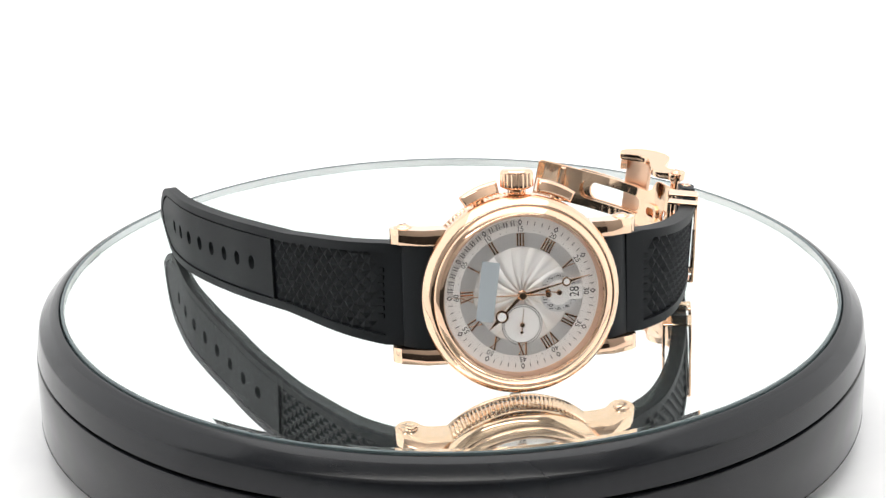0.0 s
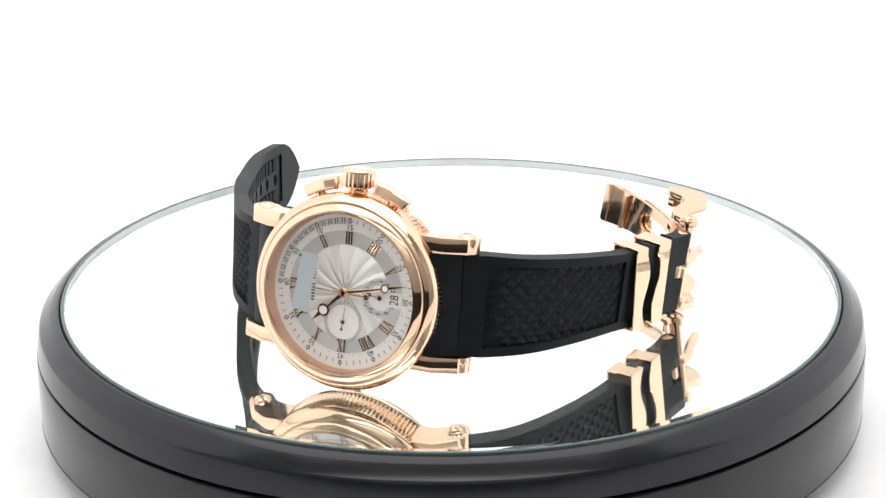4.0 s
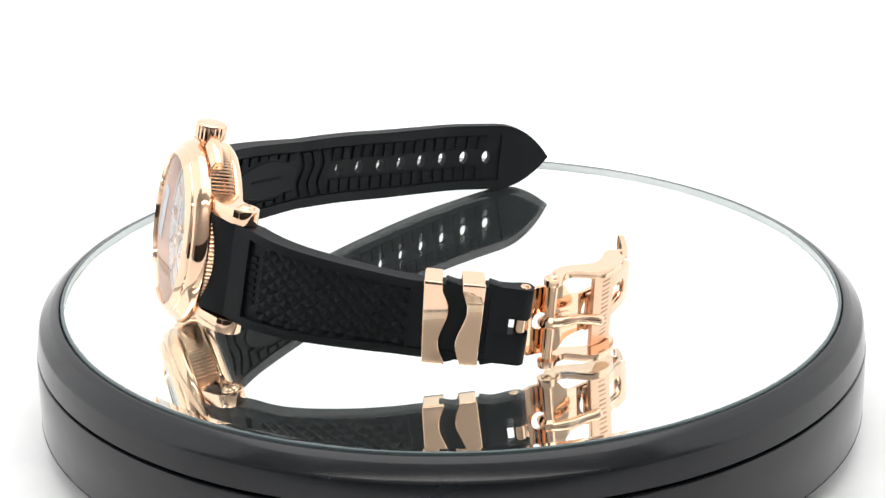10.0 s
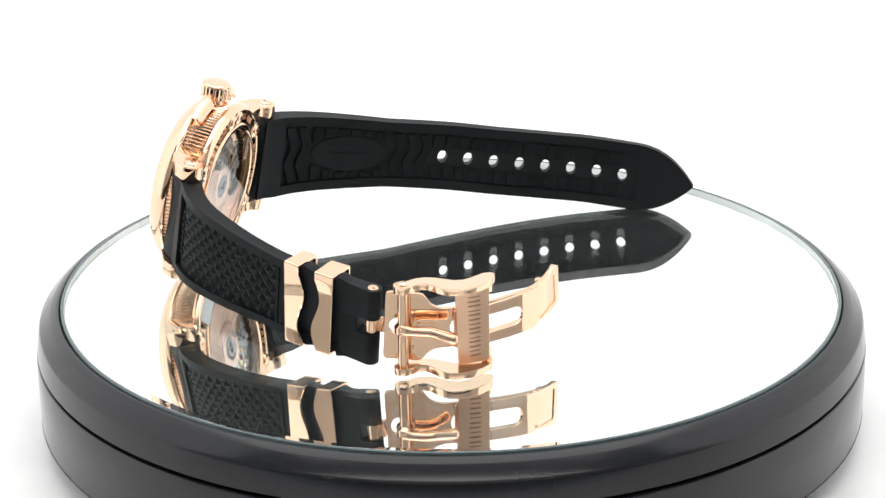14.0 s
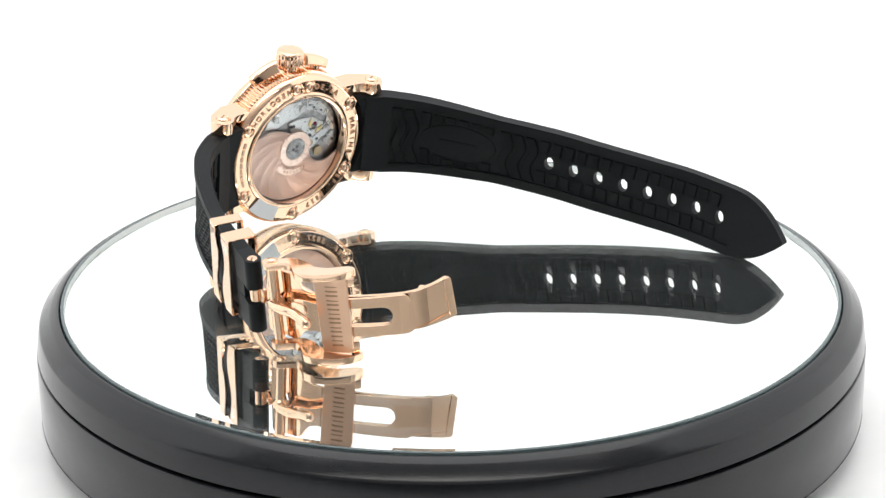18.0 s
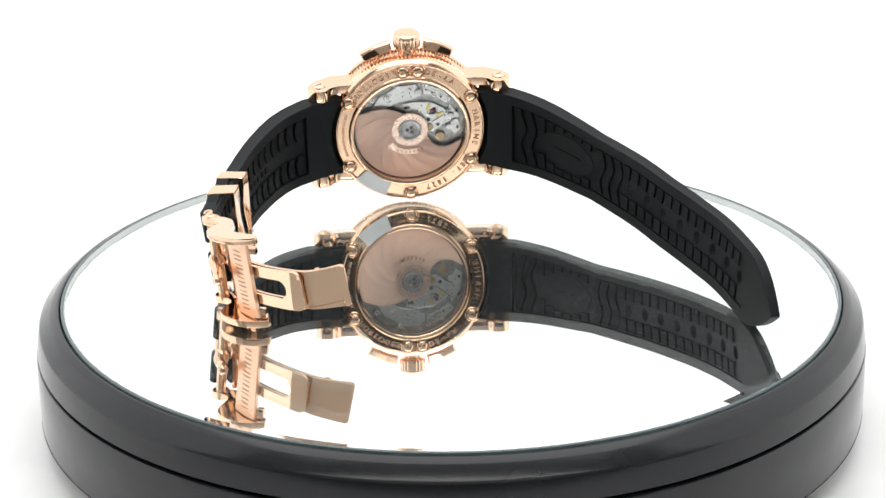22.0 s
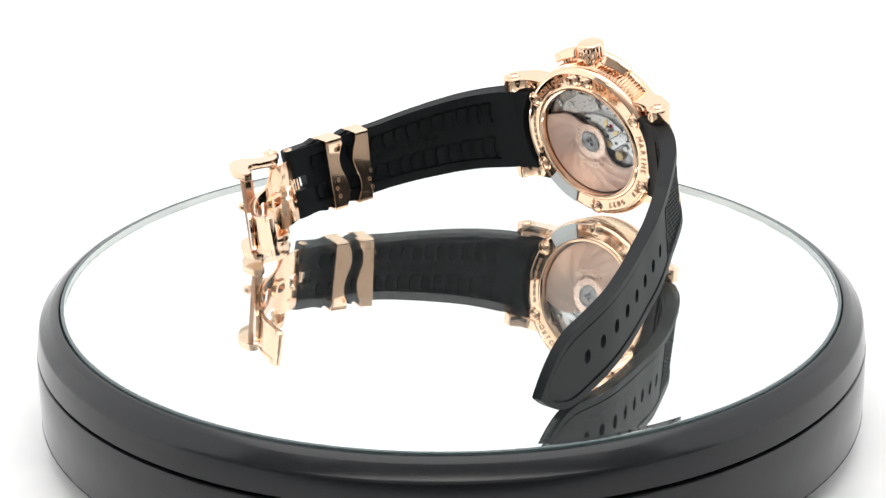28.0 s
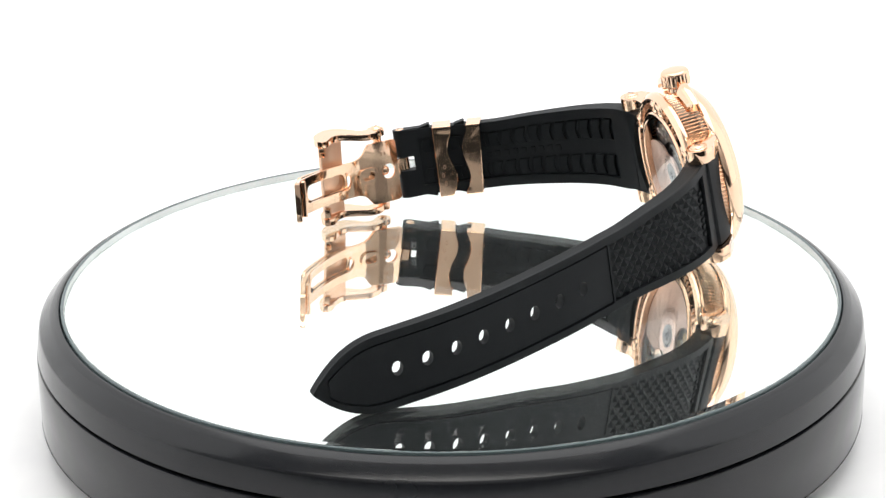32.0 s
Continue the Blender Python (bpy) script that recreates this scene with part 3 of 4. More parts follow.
for x, y, r in ((-0.2, 6.1, 0.5), (7.8, 0.5, 0.5), (2.2, 5.0, 0.22), (3.4, 6.6, 0.2), (9.6, 3.0, 0.2), (12.9, 4.2, 0.4), (13.1, -0.8, 0.4), (4.6, 11.2, 0.25), (6.2, 10.2, 0.25), (8.6, 8.8, 0.3)):
    part("pin_hole", moved(lathe([(0, -5.36), (r, -5.36), (r, -5.2)], 14), Matrix.Translation((-x, y, 0))), STEEL_DARK, move)
for k in range(9):
    a = radians(20 + 17 * k)
    r = 13.2 if k % 2 else 11.6
    head = part("small_screw", moved(lathe([(0, -5.15), (0.6, -5.15), (0.7, -5.05), (0.7, -4.6)], 16), Matrix.Translation((-r * math.cos(a), r * math.sin(a), 0))), STEEL, move)
    part("screw_slot", moved(box(-0.5, 0.5, -0.09, 0.09, -5.19, -5.14), Matrix.Translation((-r * math.cos(a), r * math.sin(a), 0)) @ Matrix.Rotation(1.7 * k, 4, "Z")), STEEL_DARK, head)
rot = [(14.75 * math.cos(radians(a)), 14.75 * math.sin(radians(a))) for a in range(160, 346, 4)]
rot += [(13.2, -4.5), (11.6, -5.5), (9.6, -6.0), (7.6, -5.6), (6.0, -4.5), (5.0, -3.0), (4.7, -1.6)]
rot += [(4.75 * math.cos(radians(a)), 4.75 * math.sin(radians(a))) for a in range(-12, 112, 10)]
rot += [(-2.8, 5.2), (-4.6, 6.0), (-6.6, 6.5), (-8.6, 6.5), (-10.6, 6.1), (-12.3, 5.6)]
rotor = part("rotor", solid(bv(rot), (), -6.35, -5.75, 0.12), ROTOR_GOLD, move, "engine-turned rose gold winding rotor")
part("rotor_hub", lathe([(5.0, -6.34), (4.9, -6.55), (3.2, -6.55), (3.1, -6.45)], 64), ROTOR_PLAIN, rotor, "plain gold hub ring")
part("hub_disc", lathe([(3.0, -6.5), (2.9, -6.62), (2.4, -6.62), (2.3, -6.55), (1.9, -6.55), (1.8, -6.65), (1.2, -6.65), (1.15, -6.58), (0, -6.58)], 48), STEEL_MID, rotor, "grey steel hub disc")
part("hub_screw", join(*[moved(lathe([(0, -6.78), (0.42, -6.78), (0.5, -6.64)], 16), Matrix.Translation((0.75 * math.cos(2.1 * k), 0.75 * math.sin(2.1 * k), 0))) for k in range(3)]), STEEL_DARK, rotor)
cart = [(7.6 * math.cos(radians(a)), 7.6 * math.sin(radians(a))) for a in range(216, 292, 8)] + [(6.0 * math.cos(radians(a)), 6.0 * math.sin(radians(a))) for a in range(290, 214, -8)]
plaque = part("rotor_plaque", solid(bv(cart), (), -6.5, -6.3, 0.06), ROTOR_PLAIN, rotor, "small plain plaque")
part("plaque_bars", join(*[moved(box(-0.32, 0.32, -0.45, 0.45, -6.53, -6.48), Matrix.Rotation(radians(k * 9.4), 4, "Z") @ Matrix.Translation((0, -6.8, 0))) for k in range(-3, 4)]), GOLD_MARK_SHADE, plaque, "plain engraved bars")

# ---- dial ----
DZ = 3.1
dial = case_part("dial", lathe([(0, DZ - 0.3), (17.0, DZ - 0.3), (17.0, DZ), (13.45, DZ)], 128), SILVER_PALE, "silvered dial with roman numerals")
part("minute_ring", lathe([(13.4, DZ), (13.45, DZ + 0.05), (14.9, DZ + 0.05), (16.95, DZ + 0.1)], 128), SILVER_PALE, dial, "pale silver minute ring")
part("chapter_ring", lathe([(10.25, DZ - 0.02), (13.4, DZ - 0.02)], 128), SILVER_RING, dial, "satin silver chapter ring")
part("dial_centre", lathe([(0, DZ + 0.01), (10.2, DZ + 0.01), (10.25, DZ - 0.02)], 128), SILVER_CENTRE, dial, "engine-turned silver dial centre")


def spoke(a):
    """Turns what is drawn with its top outwards to the dial angle a, degrees clockwise from twelve; twelve lies at -x, three at +y."""
    return Matrix.Rotation(radians(180 - a), 4, "Z") @ Matrix.Rotation(radians(-90), 4, "Z")


def stroke(x0, y0, x1, y1, w):
    """A slim upright or slanted bar with a flat top and foot."""
    return solid([(x0 - w / 2, y0), (x0 + w / 2, y0), (x1 + w / 2, y1), (x1 - w / 2, y1)], (), 0.0, 0.2, 0.04, segs=1)


def roman(num, h):
    """A roman numeral with thick and thin strokes and slim serifs, centred."""
    wide = {"I": 0.62, "V": 1.5, "X": 1.5}
    total, x, bms = sum(wide[c] for c in num), 0.0, []
    for c in num:
        m = x + wide[c] / 2 - total / 2
        if c == "I":
            bms.append(stroke(m, -h / 2, m, h / 2, 0.32))
        elif c == "V":
            bms += [stroke(m, -h / 2, m - 0.5, h / 2, 0.34), stroke(m, -h / 2, m + 0.5, h / 2, 0.16)]
        else:
            bms += [stroke(m + 0.5, -h / 2, m - 0.5, h / 2, 0.34), stroke(m - 0.5, -h / 2, m + 0.5, h / 2, 0.16)]
        for y in (-h / 2, h / 2 - 0.12):
            w = wide[c] / 2 - 0.02 if not (c == "V" and y < 0) else 0.2
            bms.append(solid([(m - w, y), (m + w, y), (m + w, y + 0.12), (m - w, y + 0.12)], (), 0.0, 0.18))
        x += wide[c]
    return join(*bms)


for i, num in enumerate(("XII", "I", "II", "III", "IIII", "V", "VI", "VII", "VIII", "IX", "X", "XI")):
    if i in (6,):
        continue
    part("numeral", moved(roman(num, 2.75), spoke(30 * i) @ Matrix.Translation((0, 11.85, DZ + 0.02))), GOLD, dial, "applied rose gold roman numeral")
for i in range(1, 13):
    part("minute_number", moved(text("%02d" % (5 * i), 1.6, 0.03), spoke(30 * i) @ Matrix.Translation((0, 14.1, DZ + 0.08))), INK, dial, "small black minute number")
ticks = []
for i in range(60):
    if i % 5 == 0:
        continue
    if i < 15:
        for k in (-1.1, 1.1):
            ticks.append(moved(box(-0.08, 0.08, 14.95, 16.05, 0, 0.03), spoke(6 * i + k) @ Matrix.Translation((0, 0, DZ + 0.11))))
    else:
        ticks.append(moved(box(-0.06, 0.06, 15.0, 15.9, 0, 0.03), spoke(6 * i) @ Matrix.Translation((0, 0, DZ + 0.11))))
part("minute_track", join(*ticks), INK, dial, "fine black minute ticks")
lines = [lathe([(r, DZ + 0.115), (r + 0.06, DZ + 0.115)], 40, (radians(90), radians(180))) for r in (14.9, 15.2, 15.5, 15.8, 16.1)]
part("track_lines", join(*lines), INK_GREY, dial, "fine concentric track lines")
for i in range(12):
    dm = solid([(0, 0.68), (0.5, 0), (0, -0.68), (-0.5, 0)], [[(0, 0.4), (0.3, 0), (0, -0.4), (-0.3, 0)]], 0, 0.05)
    part("minute_diamond", moved(dm, spoke(30 * i) @ Matrix.Translation((0, 15.6, DZ + 0.12))), INK, dial, "open black diamond mark")
dots = [moved(box(-0.06, 0.06, -0.06, 0.06, 0, 0.03), spoke(6 * i) @ Matrix.Translation((0, 13.9, DZ + 0.08))) for i in range(60) if i % 5 in (2, 3)]
part("minute_dots", join(*dots), INK, dial)

# running seconds at nine, hour counter at six
sec = part("seconds_dial", moved(lathe([(0, 0.02), (3.2, 0.02), (3.3, 0.06), (4.35, 0.06), (4.4, 0.0)], 64), Matrix.Translation((0, -6.6, DZ))), SILVER_PALE, dial, "small silver seconds dial")
part("seconds_dots", moved(join(*[moved(box(-0.10, 0.10, -0.12, 0.12, 0.06, 0.10), Matrix.Rotation(2 * math.pi * k / 60, 4, "Z") @ Matrix.Translation((0, 3.95, 0))) for k in range(60)]), Matrix.Translation((0, -6.6, DZ))), INK, sec, "ring of black dots")
part("seconds_line", moved(lathe([(4.3, 0.07), (4.42, 0.07)], 64), Matrix.Translation((0, -6.6, DZ))), INK_GREY, sec)
cnt = part("hour_counter", moved(lathe([(0, 0.03), (4.3, 0.03), (4.35, 0.0)], 64), Matrix.Translation((8.2, 0, DZ))), SILVER_PALE, dial, "small silver hour counter")
part("counter_ring", moved(lathe([(2.75, 0.05), (4.3, 0.05)], 64), Matrix.Translation((8.2, 0, DZ))), SILVER_MID, cnt, "grey satin number ring")
for i in (1, 2, 3, 4, 5, 7, 8, 9, 10, 11):
    a = radians(180 - 30 * i)
    part("counter_number", moved(text(str(i), 1.35, 0.03), Matrix.Translation((8.2 + 3.55 * math.cos(a), 3.55 * math.sin(a), DZ + 0.08)) @ Matrix.Rotation(radians(90), 4, "Z")), INK, cnt, "tiny black hour number")
part("counter_dots", join(*[box(8.2 + 3.55 * math.cos(radians(15 + 30 * k)) - 0.1, 8.2 + 3.55 * math.cos(radians(15 + 30 * k)) + 0.1, 3.55 * math.sin(radians(15 + 30 * k)) - 0.1, 3.55 * math.sin(radians(15 + 30 * k)) + 0.1, DZ + 0.06, DZ + 0.09) for k in range(12)]), INK, cnt)
date = part("date_window", solid(rounded(10.0, 13.3, -1.65, 1.65, 0.1), [rounded(10.25, 13.05, -1.4, 1.4, 0.1)], DZ + 0.06, DZ + 0.14, 0.03), SILVER_PALE, dial, "framed date window")
part("date_disc", box(10.2, 13.1, -1.45, 1.45, DZ + 0.055, DZ + 0.085), SILVER_PALE, date, "white date disc")
part("date_number", moved(text("28", 2.9, 0.03, 0.8), Matrix.Translation((11.65, 0, DZ + 0.105)) @ Matrix.Rotation(radians(90), 4, "Z")), INK, date, "black date number")
part("signature_plate", box(-8.4, -6.9, -3.4, 5.0, DZ + 0.02, DZ + 0.05), SILVER_PALE, dial, "plain silver cartouche")
part("signature_bars", join(*[box(-8.05, -7.25, -3.0 + 0.68 * k, -2.6 + 0.68 * k, DZ + 0.05, DZ + 0.08) for k in range(11) if k != 6]), INK_GREY, dial, "row of small plain dark bars")
filmq = solid([(-9.0, 8.3), (-5.2, 7.7), (-7.0, -5.0), (-10.7, -4.4)], (), 6.90, 6.94)
part("masking_film", filmq, FILM, dial, "pale grey strip of film")


# ---- hands ----
def hand(name, angle, length, z, moon, moon_r, w):
    """A slim hand with an open moon tip; angle in degrees clockwise from twelve."""
    o = [(w, -0.2), (w * 0.55, moon - moon_r * 0.9)]
    o += [(moon_r * math.sin(a), moon - moon_r * math.cos(a)) for a in [radians(20 + 20 * k) for k in range(8)]]
    o += [(w * 0.9, moon + moon_r * 1.1), (w * 0.1, length)]
    o = o + [(-x, y) for x, y in reversed(o)]
    bm = solid(o, [circle(0, moon + moon_r * 0.06, moon_r * 0.66, n=20)], 0, 0.22, 0.06)
    bm = join(bm, lathe([(0, 0.3), (0.9, 0.3), (1.05, 0.15), (1.05, 0.0)], 32))
    bm.transform(Matrix.Translation((0, 0, z)) @ spoke(angle))
    ob = case_part(name, bm, GOLD, "slim rose gold hand with a moon tip")
    fill = lathe([(0, 0.12), (moon_r * 0.68, 0.12), (moon_r * 0.68, 0.02)], 24)
    part("moon_fill", moved(fill, Matrix.Translation((0, 0, z)) @ spoke(angle) @ Matrix.Translation((0, moon + moon_r * 0.06, 0))), LUME, ob, "white luminous disc")
    return ob


hand("hour_hand", 315, 10.2, DZ + 0.75, 6.3, 1.45, 0.46)
hand("minute_hand", 166, 15.2, DZ + 1.05, 9.9, 1.0, 0.36)
part_m = join(tube([(0, -6.2, 0), (0, 0, 0), (0, 15.4, 0)], [0.22, 0.2, 0.06], 8, 0.6), lathe([(0, 0.35), (0.7, 0.3), (0.8, -0.1)], 28), moved(lathe([(0, 0.12), (0.6, 0.1), (0.68, 0)], 20), Matrix.Translation((0, -5.6, 0))))
part_m.transform(Matrix.Translation((0, 0, DZ + 1.4)) @ spoke(1))
case_part("chronograph_hand", part_m, GOLD, "needle-thin rose gold chronograph hand")
part_s = join(tube([(0, -1.7, 0), (0, 3.6, 0)], [0.12, 0.05], 8, 0.6), lathe([(0, 0.2), (0.5, 0.15), (0.55, -0.1)], 20), moved(lathe([(0, 0.1), (0.35, 0.06)], 16), Matrix.Translation((0, -1.6, 0))))
part_s.transform(Matrix.Translation((0, -6.6, DZ + 0.4)) @ spoke(96))
case_part("seconds_hand", part_s, GOLD, "tiny rose gold seconds hand")
part_c = join(tube([(0, -0.6, 0), (0, 2.6, 0)], [0.16, 0.1], 8, 0.6), lathe([(0, 0.2), (0.55, 0.15), (0.6, -0.1)], 20), moved(lathe([(0, 0.12), (0.6, 0.06)], 16), Matrix.Translation((0, 2.5, 0))))
part_c.transform(Matrix.Translation((8.2, 0, DZ + 0.4)) @ spoke(8))
case_part("counter_hand", part_c, GOLD, "tiny rose gold counter hand")


# ---- straps ----
def strap_outline(width, s0, s1, inset, step=1.5, round_end=0.0):
    """The outline of a strap between two lengths, its edge drawn in by inset; ends where the width runs out."""
    n = max(2, int((s1 - s0) / step))
    up = []
    stops = [s0 + (s1 - s0) * k / n for k in range(n + 1)]
    if width(s1) < 5:
        stops = [s for s in stops if s < s1 - 17] + [s1 - 17 * (1 - k / 30) ** 1.3 for k in range(31)]
    for s in stops:
        w = width(s) - inset
        if w > 0.15:
            up.append((s, w))
    return up + [(s, -w) for s, w in reversed(up)]


def stud_mesh(pitch, h):
    """One small pyramid, its square foot set cornerwise."""
    bm = bmesh.new()
    r = pitch / 2 * 0.99
    c = [bm.verts.new(p) for p in ((-r, 0, 0), (0, -r, 0), (r, 0, 0), (0, r, 0))]
    t = [bm.verts.new((x * 0.05, y * 0.05, h)) for x, y in ((-r, 0), (0, -r), (r, 0), (0, r))]
    for k in range(4):
        bm.faces.new((c[k], c[(k + 1) % 4], t[(k + 1) % 4], t[k]))
    bm.faces.new(t)
    bm.faces.new(c[::-1])
    bmesh.ops.scale(bm, vec=(MM, MM, MM), verts=bm.verts)
    for f in bm.faces:
        f.smooth = False
    me = bpy.data.meshes.new("grip_stud")
    bm.to_mesh(me)
    bm.free()
    me.materials.append(RUBBER)
    return me


def pyramids(path, width, s0, s1, inset, h0, thick, me, pitch, parent):
    """A field of small square pyramids set cornerwise, like the tread of a grip."""
    rows = int(24 / pitch) + 2
    for i in range(0, int((s1 - s0) / pitch * 2) + 1):
        for j in range(-rows, rows + 1):
            s, w = s0 + (i + 0.6) * pitch / 2, j * pitch / 2
            if (i + j) % 2 or s > s1 - 0.2 or abs(w) > width(s) - inset + 0.1:
                continue
            h = h0 * thick(s)
            p, a, b = path.at(s, w, h), path.at(s + 0.5, w, h), path.at(s, w + 0.5, h)
            x, y = (a - p).normalized(), (b - p).normalized()
            z = x.cross(y).normalized() * path.side
            y = z.cross(x)
            ob = new("grip_stud", me)
            ob.parent = parent
            ob.matrix_basis = Matrix(((x.x, y.x, z.x, p.x * MM), (x.y, y.y, z.y, p.y * MM), (x.z, y.z, z.z, p.z * MM), (0, 0, 0, 1)))


def wavy(s, w0, w1, width, amp, h0, h1):
    """One wavy rib across the inside of a strap."""
    n = 12
    left = [(s + amp * math.sin(math.pi * (w0 + (w1 - w0) * k / n) / 5.0), w0 + (w1 - w0) * k / n) for k in range(n + 1)]
    return solid(left + [(x + width, y) for x, y in reversed(left)], (), h0, h1, 0.1, segs=1)


def strap_end(sx):
    """The moulded rubber block that fills the gap between two lugs and meets the round case."""
    arc = [(21.3 * math.cos(radians(a)), 21.3 * math.sin(radians(a))) for a in range(-30, 31, 2)]
    plan = [(24.6, 11.1), (24.6, -11.1), (18.6, -11.1)] + arc + [(18.6, 11.1)]
    bm = solid(plan, (), -6.2, 1.85, 0.2, 1.0)
    for v in bm.verts:
        f = max(0.0, v.co.x - 19.0)
        if v.co.z > -2:
            v.co.z -= 0.45 * f + 0.07 * f * f
        else:
            v.co.z -= 0.22 * f
        v.co.x *= sx
    bmesh.ops.recalc_face_normals(bm, faces=bm.faces)
    return bm


# long strap with the holes
P12 = Path([(-1.28, -61.02, 21.4), (-10.56, -59.78, 20.98), (-21.7, -53.1, 19.9), (-33.1, -40.8, 18.0), (-45.73, -24.86, 15.3), (-53.5, -12.93, 13.1), (-60.8, -0.93, 11.2), (-66.9, 11.5, 9.5), (-75.18, 36.18, 5.8)],
           CV, (-0.06, 0.05, 1.0), -1)
L12 = P12.length


def width12(s):
    if s < 10:
        return 11.0
    if s < 13:
        return 11.0 + 0.2 * (s - 10) / 3
    w = 11.2 - 2.1 * min((s - 13) / 32, 1.0)
    e = (s - (L12 - 17)) / 17
    return w if e < 0 else w * max(0.0, 1 - e ** 2.3)


def thick12(s):
    return 0.95 + 0.55 * max(0.0, 1 - s / 45) - 0.3 * max(0.0, (s - 60) / (L12 - 60))


S1 = P12.near(-45.73, -24.86)
HOLES = [circle(S1 + 7.06 * k, 0, 1.3, 1.75, 14) for k in range(8)]
strap12 = part("strap", P12.bend(solid(strap_outline(width12, 7.0, L12 - 0.15, 0), HOLES, -1.2, 0.7, 0.0, 2.2), thick12), RUBBER, watch, "black rubber strap half with eight holes and a pointed tip")
TA0, TA1 = 13.0, S1 - 9.3
panelA = strap_outline(width12, TA0, TA1, 2.0, 3)
panelB = strap_outline(width12, TA1 + 0.6, L12 - 3.5, 1.8, 1.5)
part("border", P12.bend(solid(strap_outline(width12, 7.0, L12 - 0.15, 0), [panelA, panelB], 0.7, 1.5, 0.3, 2.2), thick12), RUBBER, strap12, "smooth raised rubber border")
for k in range(7):
    part("raised_bar", P12.bend(solid(rounded(TA0 + 0.7, TA0 + 2.3, -5.6 + 1.7 * k, -4.6 + 1.7 * k, 0.15, 2), (), 0.68, 1.0, 0.06), thick12), RUBBER_DEEP, strap12)
part("hole_field", P12.bend(solid(strap_outline(width12, TA1 + 0.65, L12 - 3.9, 2.3, 1.5), HOLES, 0.7, 1.25, 0.0, 2.2), thick12), RUBBER, strap12, "smooth sunk rubber field with holes")
RIB0, RIB1 = -1.95, -1.2
E12 = S1 + 7.06 * 7 + 4.2
part("inner_border", P12.bend(solid(strap_outline(width12, 7.0, L12 - 0.15, 0), [strap_outline(width12, 15.0, E12, 2.6, 3)], RIB0, RIB1, 0.2, 2.2), thick12), RUBBER, strap12, "smooth inner border")
part("strap_end", strap_end(-1), RUBBER, strap12, "moulded rubber end between the lugs", CASE)


def rib(s, a, b, width=2.6, slant=0.45):
    """One straight rib across part of the strap's inside, from width a to b."""
    return solid([(s + slant * abs(a) / 8, a), (s + width + slant * abs(a) / 8, a), (s + width + slant * abs(b) / 8, b), (s + slant * abs(b) / 8, b)], (), RIB0 + 0.1, RIB1, 0.12, segs=1)


ribs = []
for s in (16.2, 19.8, S1 - 13.6, S1 - 10.1, S1 - 6.6):
    ribs.append(wavy(s, -width12(s) + 3.0, width12(s) - 3.0, 2.5, 0.8, RIB0 + 0.1, RIB1))
for k in range(15):
    s = S1 - 3.3 + 3.53 * k
    if s + 2.6 < E12 - 0.4:
        ribs += [rib(s, 2.5, width12(s) - 3.0), rib(s, -2.5, -width12(s) + 3.0)]
OVAL = ((23.2 + S1 - 14.6) / 2, (S1 - 14.6 - 23.2) / 2)
s = 23.4
while s < S1 - 16.4:
    d = (s + 1.3 - OVAL[0]) / (OVAL[1] + 0.6)
    y = 5.6 * math.sqrt(max(0.0, 1 - d * d))
    for sgn in (-1, 1):
        ribs.append(rib(s, sgn * max(y, 1.2), sgn * (width12(s) - 3.0)))
    s += 3.5
for bm in ribs:
    part("rib", P12.bend(bm, thick12), RUBBER_DEEP, strap12)
oval = solid(circle(OVAL[0], 0, OVAL[1] - 0.4, 4.9, 36), (), RIB1 - 0.22, RIB1, 0.1, 1.5, segs=1)
part("oval_cartouche", P12.bend(oval, thick12), RUBBER, strap12, "smooth oval field")
part("cartouche_line", P12.bend(solid(rounded(OVAL[0] - 5.2, OVAL[0] + 5.2, -0.35, 0.35, 0.3, 3), (), RIB1 - 0.34, RIB1 - 0.18, 0.05, 1.5), thick12), RUBBER_DEEP, strap12, "plain moulded line")

# short strap with the keepers
P6 = Path([(30.21, -55.75, 20.84), (37.26, -52.59, 20.3), (46.29, -43.4, 18.8), (52.0, -29.3, 16.6), (55.4, -13.0, 14.1), (56.7, -1.0, 12.9), (57.2, 9.0, 11.6)], CV, (0.10, 0.06, 1.0), 1)
L6 = P6.length


def width6(s):
    if s < 8.5:
        return 11.0
    if s < 11.5:
        return 11.0 + 0.2 * (s - 8.5) / 3
    return 11.2 - 2.1 * min((s - 11.5) / 36, 1.0)


def thick6(s):
    return 1.0 + 0.5 * max(0.0, 1 - s / 40)


SK1, SK2 = P6.near(55.4, -13.0), P6.near(56.7, -1.0)
E6 = L6 - 1.4
END6 = strap_outline(width6, 7.0, E6, 0)
half = len(END6) // 2
OUT6 = END6[:half] + [(E6, 1.9), (L6 - 4.0, 1.9), (L6 - 4.0, -1.9), (E6, -1.9)] + END6[half:]
strap6 = part("strap", P6.bend(solid(OUT6, (), -1.2, 0.7, 0.0, 2.2), thick6), RUBBER, watch, "black rubber strap half that carries keepers and clasp")
TB0, TB1 = 12.0, SK1 - 3.6
part("border", P6.bend(solid(OUT6, [strap_outline(width6, TB0, TB1, 2.0, 3), strap_outline(width6, TB1 + 0.6, L6 - 8.5, 2.0, 3)], 0.7, 1.5, 0.3, 2.2), thick6), RUBBER, strap6, "smooth raised rubber border")
for k in range(7):
    part("raised_bar", P6.bend(solid(rounded(TB0 + 0.7, TB0 + 2.3, -5.6 + 1.7 * k, -4.6 + 1.7 * k, 0.15, 2), (), 0.68, 1.0, 0.06), thick6), RUBBER_DEEP, strap6)
